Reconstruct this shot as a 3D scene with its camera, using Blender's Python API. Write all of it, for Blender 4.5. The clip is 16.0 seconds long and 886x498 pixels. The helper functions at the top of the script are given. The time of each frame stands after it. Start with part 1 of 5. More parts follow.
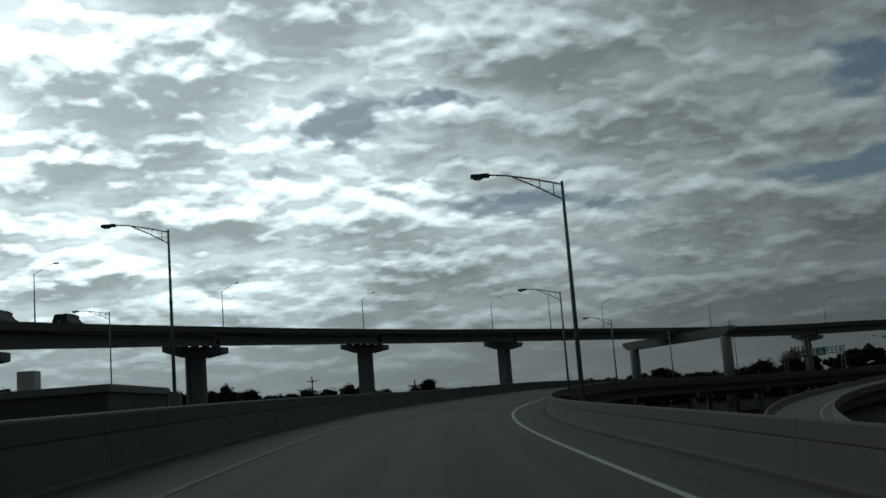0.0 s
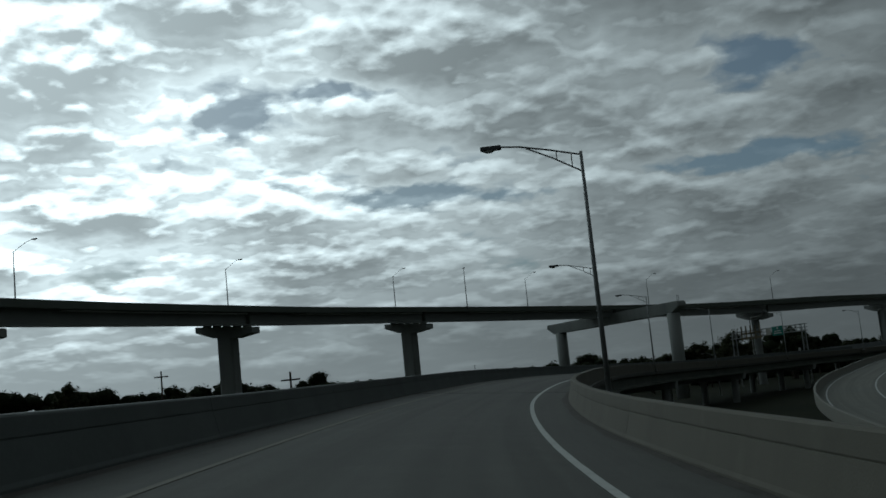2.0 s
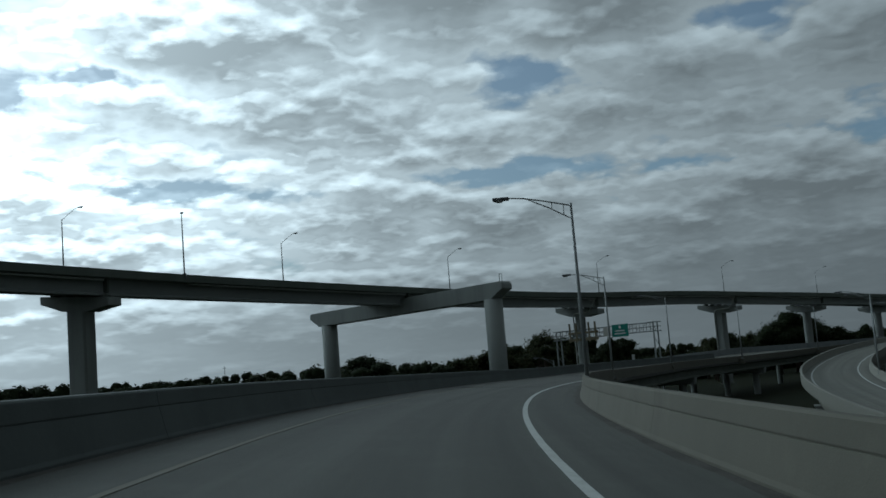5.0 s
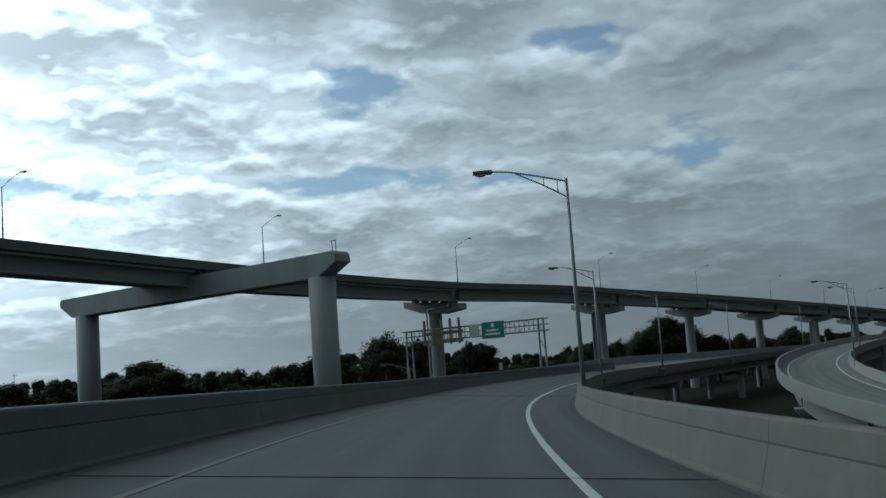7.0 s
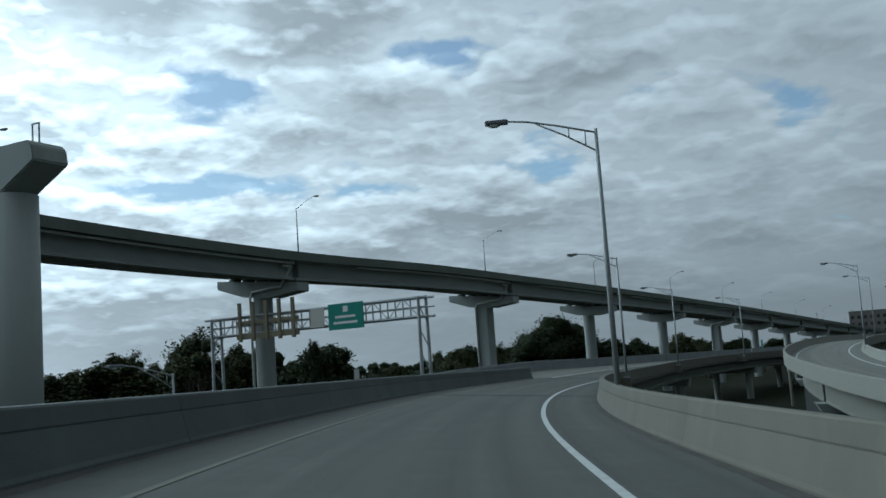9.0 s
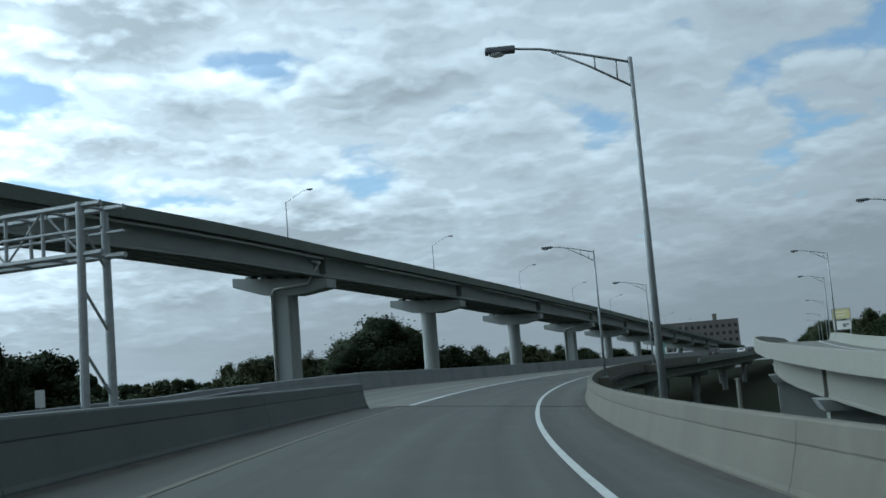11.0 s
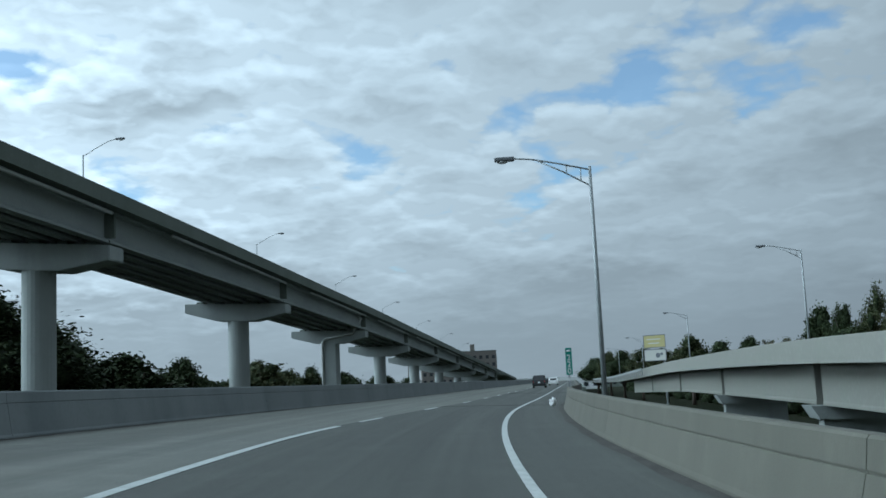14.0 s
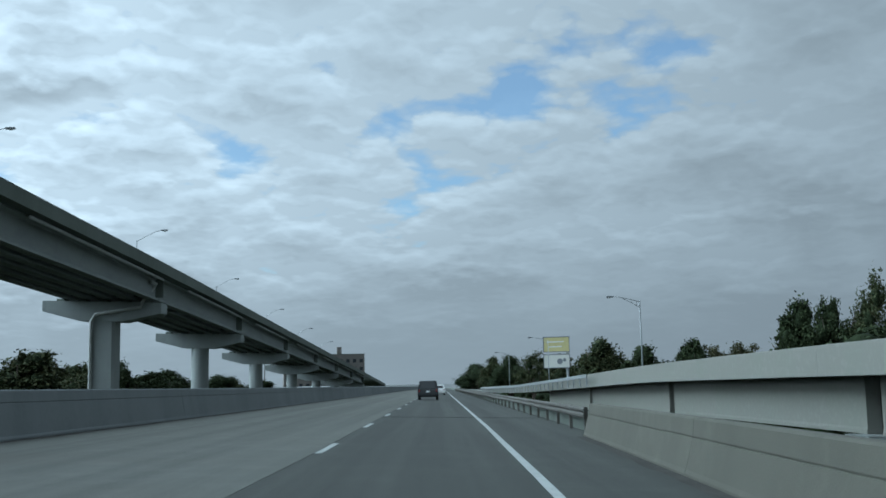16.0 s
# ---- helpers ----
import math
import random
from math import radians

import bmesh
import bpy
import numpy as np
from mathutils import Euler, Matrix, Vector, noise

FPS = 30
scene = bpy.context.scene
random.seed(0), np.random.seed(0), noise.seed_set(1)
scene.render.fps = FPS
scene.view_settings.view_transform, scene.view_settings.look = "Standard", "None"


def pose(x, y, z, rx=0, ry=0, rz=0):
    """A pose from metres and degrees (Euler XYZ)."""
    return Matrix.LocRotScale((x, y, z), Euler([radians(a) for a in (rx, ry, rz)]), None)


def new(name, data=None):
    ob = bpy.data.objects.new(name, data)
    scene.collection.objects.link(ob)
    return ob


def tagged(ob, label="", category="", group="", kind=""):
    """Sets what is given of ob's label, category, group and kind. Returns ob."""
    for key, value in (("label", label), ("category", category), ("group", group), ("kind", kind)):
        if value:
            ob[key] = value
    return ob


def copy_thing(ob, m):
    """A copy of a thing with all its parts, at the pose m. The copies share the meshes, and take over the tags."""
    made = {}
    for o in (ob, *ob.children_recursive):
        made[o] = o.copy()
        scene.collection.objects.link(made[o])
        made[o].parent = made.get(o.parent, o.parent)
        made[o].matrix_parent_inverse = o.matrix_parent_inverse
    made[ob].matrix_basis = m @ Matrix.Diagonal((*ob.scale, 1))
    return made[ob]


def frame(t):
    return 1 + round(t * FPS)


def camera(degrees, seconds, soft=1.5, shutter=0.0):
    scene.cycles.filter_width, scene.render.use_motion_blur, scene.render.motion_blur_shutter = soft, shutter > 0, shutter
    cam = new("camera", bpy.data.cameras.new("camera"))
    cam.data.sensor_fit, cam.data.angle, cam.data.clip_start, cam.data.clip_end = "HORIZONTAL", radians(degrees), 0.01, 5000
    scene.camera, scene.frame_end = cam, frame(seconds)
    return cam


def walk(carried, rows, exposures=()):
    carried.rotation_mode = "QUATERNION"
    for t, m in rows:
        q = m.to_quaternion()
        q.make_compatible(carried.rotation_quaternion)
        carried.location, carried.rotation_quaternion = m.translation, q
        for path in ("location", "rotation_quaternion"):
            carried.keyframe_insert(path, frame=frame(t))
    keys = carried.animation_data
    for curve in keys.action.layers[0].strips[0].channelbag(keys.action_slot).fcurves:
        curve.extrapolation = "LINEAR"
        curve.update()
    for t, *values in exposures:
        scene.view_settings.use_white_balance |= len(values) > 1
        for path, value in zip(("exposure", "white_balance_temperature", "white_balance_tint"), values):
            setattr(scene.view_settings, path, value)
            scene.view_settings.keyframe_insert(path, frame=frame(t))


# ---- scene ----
cam = camera(45.56, 16.0, soft=1.6)
PATH = [
    (0.0, pose(-0.30, -0.25, 1.35, 98.49, 4.50, 6.03)),
    (0.5, pose(-1.71, 12.51, 1.60, 98.35, 4.90, 5.30)),
    (1.0, pose(-2.91, 25.29, 1.84, 98.08, 5.09, 4.08)),
    (1.5, pose(-3.85, 38.06, 2.04, 97.85, 5.40, 2.57)),
    (2.0, pose(-4.37, 50.86, 2.19, 97.62, 5.68, 0.51)),
    (2.5, pose(-4.44, 63.64, 2.33, 97.49, 5.66, -1.81)),
    (3.0, pose(-4.04, 76.37, 2.48, 97.34, 5.55, -4.19)),
    (3.5, pose(-3.13, 89.06, 2.69, 97.16, 5.35, -6.72)),
    (4.0, pose(-1.71, 101.70, 2.95, 96.99, 5.11, -8.99)),
    (4.5, pose(0.17, 114.29, 3.21, 96.83, 4.86, -10.85)),
    (5.0, pose(2.44, 126.83, 3.42, 96.67, 4.62, -12.46)),
    (5.5, pose(5.09, 139.28, 3.56, 96.52, 4.44, -14.24)),
    (6.0, pose(8.23, 151.63, 3.60, 96.43, 4.34, -16.91)),
    (6.5, pose(11.94, 163.79, 3.57, 96.45, 4.25, -19.37)),
    (7.0, pose(16.21, 175.76, 3.49, 96.53, 4.08, -21.59)),
    (7.5, pose(20.97, 187.58, 3.44, 96.51, 4.09, -23.73)),
    (8.0, pose(26.04, 199.28, 3.36, 96.40, 4.21, -25.60)),
    (8.5, pose(31.49, 210.82, 3.25, 96.51, 4.10, -27.43)),
    (9.0, pose(37.30, 222.18, 3.15, 96.57, 3.94, -29.48)),
    (9.5, pose(43.60, 233.27, 3.10, 96.58, 3.94, -31.80)),
    (10.0, pose(50.38, 244.07, 3.08, 96.60, 4.07, -34.31)),
    (10.5, pose(57.65, 254.55, 3.08, 96.63, 4.26, -36.91)),
    (11.0, pose(65.36, 264.71, 3.08, 96.67, 4.48, -39.48)),
    (11.5, pose(73.50, 274.53, 3.05, 96.71, 4.65, -41.95)),
    (12.0, pose(82.03, 284.04, 2.96, 96.63, 4.67, -44.22)),
    (12.5, pose(90.93, 293.19, 2.91, 97.01, 4.56, -46.54)),
    (13.0, pose(100.17, 301.99, 2.92, 97.22, 4.44, -48.54)),
    (13.5, pose(109.73, 310.45, 2.98, 97.32, 3.70, -50.75)),
    (14.0, pose(119.59, 318.53, 3.01, 97.34, 2.78, -53.07)),
    (14.5, pose(129.74, 326.20, 3.07, 97.52, 2.48, -55.18)),
    (15.0, pose(140.17, 333.48, 3.12, 97.48, 1.78, -57.34)),
    (15.5, pose(150.87, 340.41, 3.15, 97.42, 1.46, -59.04)),
    (16.0, pose(161.78, 347.05, 3.18, 97.40, 1.19, -60.24)),
]
EXPOSURES = [(0.0, -2.74, 5940, -5), (3.0, -2.3, 5750, -5), (6.5, -1.3, 5460, -5), (9.0, -0.68, 5390, -4), (12.5, -0.08, 5310, -4), (16.0, -0.05, 5230, -4)]
walk(cam, PATH, EXPOSURES)

# ---- world: broken overcast, sun behind the clouds ahead and to the left at the start ----
SUN_AZ, SUN_EL = radians(30), radians(24)
SUN_DIR = Vector((-math.sin(SUN_AZ) * math.cos(SUN_EL), math.cos(SUN_AZ) * math.cos(SUN_EL), math.sin(SUN_EL)))


class Nodes:
    """Short calls for building a node tree."""

    def __init__(self, tree):
        self.tree = tree

    def add(self, kind, **kw):
        n = self.tree.nodes.new(kind)
        for k, v in kw.items():
            if k == "ins":
                for a, b in v.items():
                    n.inputs[a].default_value = b
            elif k == "op":
                n.operation = v
            elif k == "blend":
                n.blend_type = v
            elif k == "dtype":
                n.data_type = v
        return n

    def link(self, a, b):
        self.tree.links.new(a, b)

    def math(self, op, a, b=None, clamp=False):
        n = self.add("ShaderNodeMath", op=op)
        n.use_clamp = clamp
        for i, v in enumerate((a, b)):
            if v is None:
                continue
            if isinstance(v, (int, float)):
                n.inputs[i].default_value = v
            else:
                self.link(v, n.inputs[i])
        return n.outputs[0]

    def ramp(self, fac, stops):
        n = self.add("ShaderNodeValToRGB")
        el = n.color_ramp.elements
        while len(el) < len(stops):
            el.new(0.5)
        for e, (p, c) in zip(el, stops):
            e.position = p
            e.color = (*c, 1) if len(c) == 3 else c
        self.link(fac, n.inputs[0])
        return n.outputs[0]

    def mix(self, fac, a, b, blend="MIX"):
        n = self.add("ShaderNodeMix", dtype="RGBA", blend=blend)
        for sock, v in ((n.inputs[0], fac), (n.inputs[6], a), (n.inputs[7], b)):
            if isinstance(v, (int, float)):
                sock.default_value = v
            elif isinstance(v, tuple):
                sock.default_value = (*v, 1)
            else:
                self.link(v, sock)
        return n.outputs[2]


def noise_node(nd, vec, scale, detail=4.0, rough=0.5, distortion=0.0):
    n = nd.add("ShaderNodeTexNoise", ins={"Scale": scale, "Detail": detail, "Roughness": rough, "Distortion": distortion})
    nd.link(vec, n.inputs["Vector"])
    return n.outputs["Fac"]


def build_world():
    w = bpy.data.worlds.new("sky")
    scene.world = w
    w.use_nodes = True
    w.node_tree.nodes.clear()
    nd = Nodes(w.node_tree)
    d = nd.add("ShaderNodeTexCoord").outputs["Generated"]
    sep = nd.add("ShaderNodeSeparateXYZ")
    nd.link(d, sep.inputs[0])
    up = nd.math("MAXIMUM", sep.outputs[2], 0.0)
    den = nd.math("ADD", up, 0.22)
    flat = nd.add("ShaderNodeCombineXYZ")
    nd.link(nd.math("DIVIDE", sep.outputs[0], den), flat.inputs[0])
    nd.link(nd.math("DIVIDE", sep.outputs[1], den), flat.inputs[1])
    flat.inputs[2].default_value = 3.7
    P = flat.outputs[0]

    def shifted(vec, off):
        n = nd.add("ShaderNodeVectorMath", op="ADD")
        nd.link(vec, n.inputs[0])
        n.inputs[1].default_value = off
        return n.outputs[0]

    def density(vec):
        """Banks, puffs and curls of cloud on a flat layer."""
        warp = nd.add("ShaderNodeTexNoise", ins={"Scale": 9.0, "Detail": 5.0, "Roughness": 0.6})
        nd.link(vec, warp.inputs["Vector"])
        off = nd.add("ShaderNodeVectorMath", op="MULTIPLY_ADD")
        nd.link(warp.outputs["Color"], off.inputs[0])
        off.inputs[1].default_value = (0.085, 0.085, 0.0)
        nd.link(vec, off.inputs[2])
        total = None
        for sc, amp in ((1.4, 0.42), (3.0, 0.56), (6.6, 0.30), (15.0, 0.16), (34.0, 0.085)):
            vor = nd.add("ShaderNodeTexVoronoi", ins={"Scale": sc})
            vor.feature = "SMOOTH_F1"
            vor.inputs["Smoothness"].default_value = 0.12
            nd.link(off.outputs[0], vor.inputs["Vector"])
            puff = nd.math("MULTIPLY", nd.math("SUBTRACT", 0.45, vor.outputs["Distance"]), amp)
            total = puff if total is None else nd.math("ADD", total, puff)
        fbm = noise_node(nd, vec, 2.6, 10.0, 0.54, 0.0)
        large = noise_node(nd, vec, 0.9, 2.0, 0.5, 0.0)
        base = nd.math("ADD", nd.math("MULTIPLY", fbm, 0.5), nd.math("MULTIPLY", large, 0.35))
        return nd.math("ADD", base, nd.math("ADD", total, -0.26))

    th0 = density(P)
    higher = nd.add("ShaderNodeVectorMath", op="MULTIPLY")
    nd.link(P, higher.inputs[0])
    higher.inputs[1].default_value = (0.978, 0.978, 1.0)
    th1 = density(higher.outputs[0])
    relief = nd.math("SUBTRACT", th0, th1)
    # bearing and height in degrees, roughened, for the larger openings and banks
    bear = nd.math("MULTIPLY", nd.math("ARCTAN2", nd.math("MULTIPLY", sep.outputs[0], -1.0), sep.outputs[1]), 57.2958)
    high = nd.math("MULTIPLY", nd.math("ARCSINE", sep.outputs[2]), 57.2958)
    be = nd.add("ShaderNodeCombineXYZ")
    nd.link(bear, be.inputs[0])
    nd.link(high, be.inputs[1])
    rough = nd.add("ShaderNodeTexNoise", ins={"Scale": 9.0, "Detail": 5.0, "Roughness": 0.6})
    nd.link(d, rough.inputs["Vector"])
    ro = nd.add("ShaderNodeVectorMath", op="MULTIPLY_ADD")
    nd.link(rough.outputs["Color"], ro.inputs[0])
    ro.inputs[1].default_value = (7.0, 3.2, 0.0)
    nd.link(shifted(be.outputs[0], (-3.5, -1.6, 0.0)), ro.inputs[2])
    total = None
    for az, el, wa, we, amp in BANKS:
        v = nd.add("ShaderNodeVectorMath", op="MULTIPLY")
        nd.link(shifted(ro.outputs[0], (-az, -el, 0.0)), v.inputs[0])
        v.inputs[1].default_value = (1 / wa, 1 / we, 0.0)
        q = nd.add("ShaderNodeVectorMath", op="DOT_PRODUCT")
        nd.link(v.outputs[0], q.inputs[0])
        nd.link(v.outputs[0], q.inputs[1])
        g = nd.math("MULTIPLY", nd.math("POWER", 0.3679, q.outputs["Value"]), amp)
        total = g if total is None else nd.math("ADD", total, g)
    sd = nd.add("ShaderNodeVectorMath", op="DOT_PRODUCT")
    nd.link(d, sd.inputs[0])
    sd.inputs[1].default_value = SUN_DIR
    c = nd.math("MULTIPLY", nd.math("ADD", sd.outputs["Value"], 1.0), 0.5)
    th = nd.math("ADD", th0, total)
    hor = nd.math("POWER", nd.math("SUBTRACT", 1.0, nd.math("MINIMUM", up, 1.0)), 10.0)
    th = nd.math("ADD", th, nd.math("MULTIPLY", hor, 0.26))
    th = nd.math("ADD", th, nd.math("MULTIPLY", nd.math("POWER", c, 16.0), 0.10))
    cover = nd.math("ADD", th, nd.math("MULTIPLY", nd.math("SUBTRACT", 1.0, c), 0.29))
    cover = nd.math("ADD", cover, nd.math("MULTIPLY", nd.math("POWER", nd.math("SUBTRACT", 1.0, nd.math("MINIMUM", up, 1.0)), 18.0), 0.7))
    cov = nd.add("ShaderNodeMapRange", ins={"From Min": -0.13, "From Max": 0.02, "To Min": 0.25})
    nd.link(cover, cov.inputs[0])
    dark = nd.add("ShaderNodeMapRange", ins={"From Min": 0.0, "From Max": 0.34, "To Min": 1.5, "To Max": 0.60})
    nd.link(th, dark.inputs[0])
    # light from the hidden sun: brighter towards it, brighter on the edges that face it
    gain = nd.math("ADD", nd.math("ADD", 0.22, nd.math("MULTIPLY", c, 0.27)), nd.math("ADD", nd.math("MULTIPLY", nd.math("POWER", c, 2.5), 0.55), nd.math("MULTIPLY", nd.math("POWER", c, 17.0), 5.2)))
    soft = nd.math("MULTIPLY", nd.math("MAXIMUM", relief, -0.035), nd.math("ADD", 3.6, nd.math("MULTIPLY", nd.math("POWER", c, 5.0), 5.0)))
    soft = nd.math("ADD", dark.outputs[0], soft)
    # flatter light on the clouds away from the sun
    even = nd.math("ADD", 0.22, nd.math("MULTIPLY", nd.math("POWER", c, 3.0), 0.78))
    soft = nd.math("ADD", 0.98, nd.math("MULTIPLY", nd.math("SUBTRACT", soft, 0.98), even))
    low = nd.add("ShaderNodeMath", op="SMOOTH_MAX")
    nd.link(soft, low.inputs[0])
    low.inputs[1].default_value = 0.50
    low.inputs[2].default_value = 0.55
    soft = low.outputs[0]
    haze = nd.add("ShaderNodeMapRange", ins={"From Min": 0.035, "From Max": 0.15, "To Min": 0.92, "To Max": 0.0})
    nd.link(up, haze.inputs[0])
    mixed = nd.add("ShaderNodeMix", dtype="FLOAT")
    nd.link(haze.outputs[0], mixed.inputs[0])
    nd.link(soft, mixed.inputs[2])
    nd.link(nd.math("SUBTRACT", 0.92, nd.math("MULTIPLY", c, 0.40)), mixed.inputs[3])
    lum = nd.math("MULTIPLY", mixed.outputs[0], gain)
    tint = nd.add("ShaderNodeVectorMath", op="SCALE")
    tint.inputs[0].default_value = (0.97, 1.0, 1.03)
    nd.link(lum, tint.inputs["Scale"])
    sky = nd.add("ShaderNodeTexSky")
    sky.sky_type = "NISHITA"
    sky.sun_disc = False
    sky.sun_elevation, sky.sun_rotation = SUN_EL, -SUN_AZ
    sky.air_density, sky.dust_density, sky.ozone_density = 1.0, 0.4, 2.0
    bg1 = nd.add("ShaderNodeBackground", ins={"Strength": 0.15})
    nd.link(sky.outputs[0], bg1.inputs[0])
    bg2 = nd.add("ShaderNodeBackground", ins={"Strength": 1.0})
    nd.link(tint.outputs[0], bg2.inputs[0])
    mx = nd.add("ShaderNodeMixShader")
    nd.link(cov.outputs[0], mx.inputs[0])
    nd.link(bg1.outputs[0], mx.inputs[1])
    nd.link(bg2.outputs[0], mx.inputs[2])
    out = nd.add("ShaderNodeOutputWorld")
    nd.link(mx.outputs[0], out.inputs[0])


# larger openings (-) and banks (+) of the clouds: bearing, height, half widths in degrees, depth
BANKS = [
    (10.3, 15.2, 1.6, 0.7, -0.30), (5.6, 16.1, 2.0, 0.7, -0.30), (2.6, 15.9, 1.6, 0.6, -0.26), (4.0, 10.4, 2.4, 0.28, -0.10), (-0.6, 10.3, 2.6, 0.28, -0.10), (-5.4, 10.2, 3.0, 0.34, -0.16),
    (-14.6, 10.8, 2.8, 0.75, -0.30), (-18.8, 10.5, 3.0, 0.6, -0.30), (-18.6, 15.6, 3.2, 1.2, -0.38), (-24.0, 16.0, 2.4, 1.0, -0.26), (-27.5, 10.1, 2.2, 0.5, -0.20), (-35.2, 10.7, 3.3, 0.8, -0.26), (-31.0, 16.7, 1.8, 0.9, -0.18),
    (-46.0, 11.3, 3.4, 0.8, -0.17), (-42.2, 14.0, 2.4, 0.8, -0.14), (-51.0, 17.6, 2.4, 1.0, -0.14), (-58.0, 9.6, 4.0, 0.5, -0.13), (-60.2, 17.8, 2.4, 1.0, -0.14), (-65.0, 14.4, 1.8, 2.2, -0.20), (-74.0, 16.6, 3.4, 1.5, -0.18),
    (7.5, 13.6, 4.2, 0.9, 0.20), (1.6, 11.6, 3.6, 0.5, 0.22), (8.4, 12.8, 2.6, 0.7, 0.16), (20.0, 14.0, 3.6, 0.8, 0.12), (-1.5, 13.0, 4.6, 1.3, 0.16), (23.6, 11.5, 4.0, 0.8, 0.12), (12.0, 12.2, 3.2, 0.8, 0.12), (10.0, 8.0, 9.0, 1.6, 0.12), (4.5, 12.6, 3.2, 1.0, 0.14), (-10.0, 14.0, 5.0, 2.0, 0.12),
    (1.0, 8.4, 7.0, 0.9, 0.10), (-10.0, 7.6, 7.0, 1.4, 0.12), (-20.0, 12.8, 4.0, 1.0, 0.12), (-24.0, 8.2, 9.0, 1.2, 0.10), (-28.5, 13.2, 5.0, 1.4, 0.12), (-38.0, 14.5, 5.0, 2.0, 0.08),
]
build_world()
sun = new("sun", bpy.data.lights.new("sun", "SUN"))
sun.data.energy, sun.data.angle, sun.data.color = 0.5, radians(16), (1.0, 0.95, 0.88)
sun.matrix_world = Matrix.Translation((0, 0, 60)) @ SUN_DIR.to_track_quat("Z", "Y").to_matrix().to_4x4()


# ---- materials ----
def material(name, base, rough=0.8, metal=0.0, spots=(), bump=0.0, bump_scale=20.0, island=0.0, spec=0.4, worn=0.0):
    """spots: (scale, low, high, colour, strength) layers of stain or grain in object space metres."""
    m = bpy.data.materials.new(name)
    m.use_nodes = True
    nd = Nodes(m.node_tree)
    bsdf = m.node_tree.nodes["Principled BSDF"]
    bsdf.inputs["Roughness"].default_value = rough
    bsdf.inputs["Metallic"].default_value = metal
    bsdf.inputs["Specular IOR Level"].default_value = spec
    pos = nd.add("ShaderNodeNewGeometry").outputs["Position"]
    col = None
    for sc, lo, hi, c, k in spots:
        vec = pos
        if isinstance(sc, tuple):
            mp = nd.add("ShaderNodeMapping")
            mp.inputs["Scale"].default_value = sc
            nd.link(pos, mp.inputs[0])
            vec, s = mp.outputs[0], 1.0
        else:
            s = sc
        f = nd.add("ShaderNodeMapRange", ins={"From Min": lo, "From Max": hi, "To Max": k})
        nd.link(noise_node(nd, vec, s, 5.0, 0.6), f.inputs[0])
        col = nd.mix(f.outputs[0], base if col is None else col, c)
    if island:
        info = nd.add("ShaderNodeObjectInfo")
        v = nd.add("ShaderNodeMapRange", ins={"To Min": 1 - island, "To Max": 1 + island})
        nd.link(info.outputs["Random"], v.inputs[0])
        hs = nd.add("ShaderNodeHueSaturation")
        nd.link(v.outputs[0], hs.inputs["Value"])
        if col is None:
            hs.inputs["Color"].default_value = (*base, 1)
        else:
            nd.link(col, hs.inputs["Color"])
        col = hs.outputs[0]
    if worn:
        # long streaks and wheel tracks that follow the road
        c = nd.add("ShaderNodeCombineXYZ")
        for i, (nm, k) in enumerate((("across", 1.3), ("along", 0.012))):
            at = nd.add("ShaderNodeAttribute")
            at.attribute_name = nm
            nd.link(nd.math("MULTIPLY", at.outputs["Fac"], k), c.inputs[i])
        tr = nd.add("ShaderNodeMapRange", ins={"From Min": 0.3, "From Max": 0.7, "To Min": 1 - worn, "To Max": 1 + worn})
        nd.link(noise_node(nd, c.outputs[0], 1.0, 4.0, 0.55), tr.inputs[0])
        hs = nd.add("ShaderNodeHueSaturation")
        nd.link(tr.outputs[0], hs.inputs["Value"])
        nd.link(col, hs.inputs["Color"])
        col = hs.outputs[0]
    if col is None:
        bsdf.inputs["Base Color"].default_value = (*base, 1)
    else:
        nd.link(col, bsdf.inputs["Base Color"])
    if bump:
        b = nd.add("ShaderNodeBump", ins={"Strength": bump, "Distance": 0.02})
        nd.link(noise_node(nd, pos, bump_scale, 6.0, 0.6), b.inputs["Height"])
        nd.link(b.outputs[0], bsdf.inputs["Normal"])
    return m


BARRIER = material("barrier_concrete", (0.120, 0.116, 0.092), 0.88, spots=[((0.6, 0.6, 0.05), 0.45, 0.7, (0.095, 0.092, 0.073), 0.6), (9.0, 0.5, 0.8, (0.115, 0.118, 0.098), 0.35), (1.2, 0.55, 0.75, (0.155, 0.151, 0.121), 0.5)], bump=0.25, bump_scale=30, island=0.05)
PARAPET = material("median_concrete", (0.198, 0.213, 0.213), 0.88, spots=[((0.5, 0.5, 0.06), 0.45, 0.7, (0.135, 0.152, 0.16), 0.6), (8.0, 0.5, 0.8, (0.11, 0.12, 0.12), 0.35), (0.35, 0.45, 0.7, (0.23, 0.245, 0.25), 0.5)], bump=0.25, bump_scale=30, island=0.05)
# outer barrier: median concrete with stains, its backlit shade put into a darker base
DARKWALL = material("stained_concrete", (0.086, 0.100, 0.095), 0.9, spots=[((0.5, 0.5, 0.06), 0.45, 0.7, (0.070, 0.083, 0.080), 0.6), (8.0, 0.5, 0.8, (0.128, 0.142, 0.136), 0.35), (0.3, 0.45, 0.7, (0.118, 0.133, 0.129), 0.5)], bump=0.25, bump_scale=30, island=0.05)
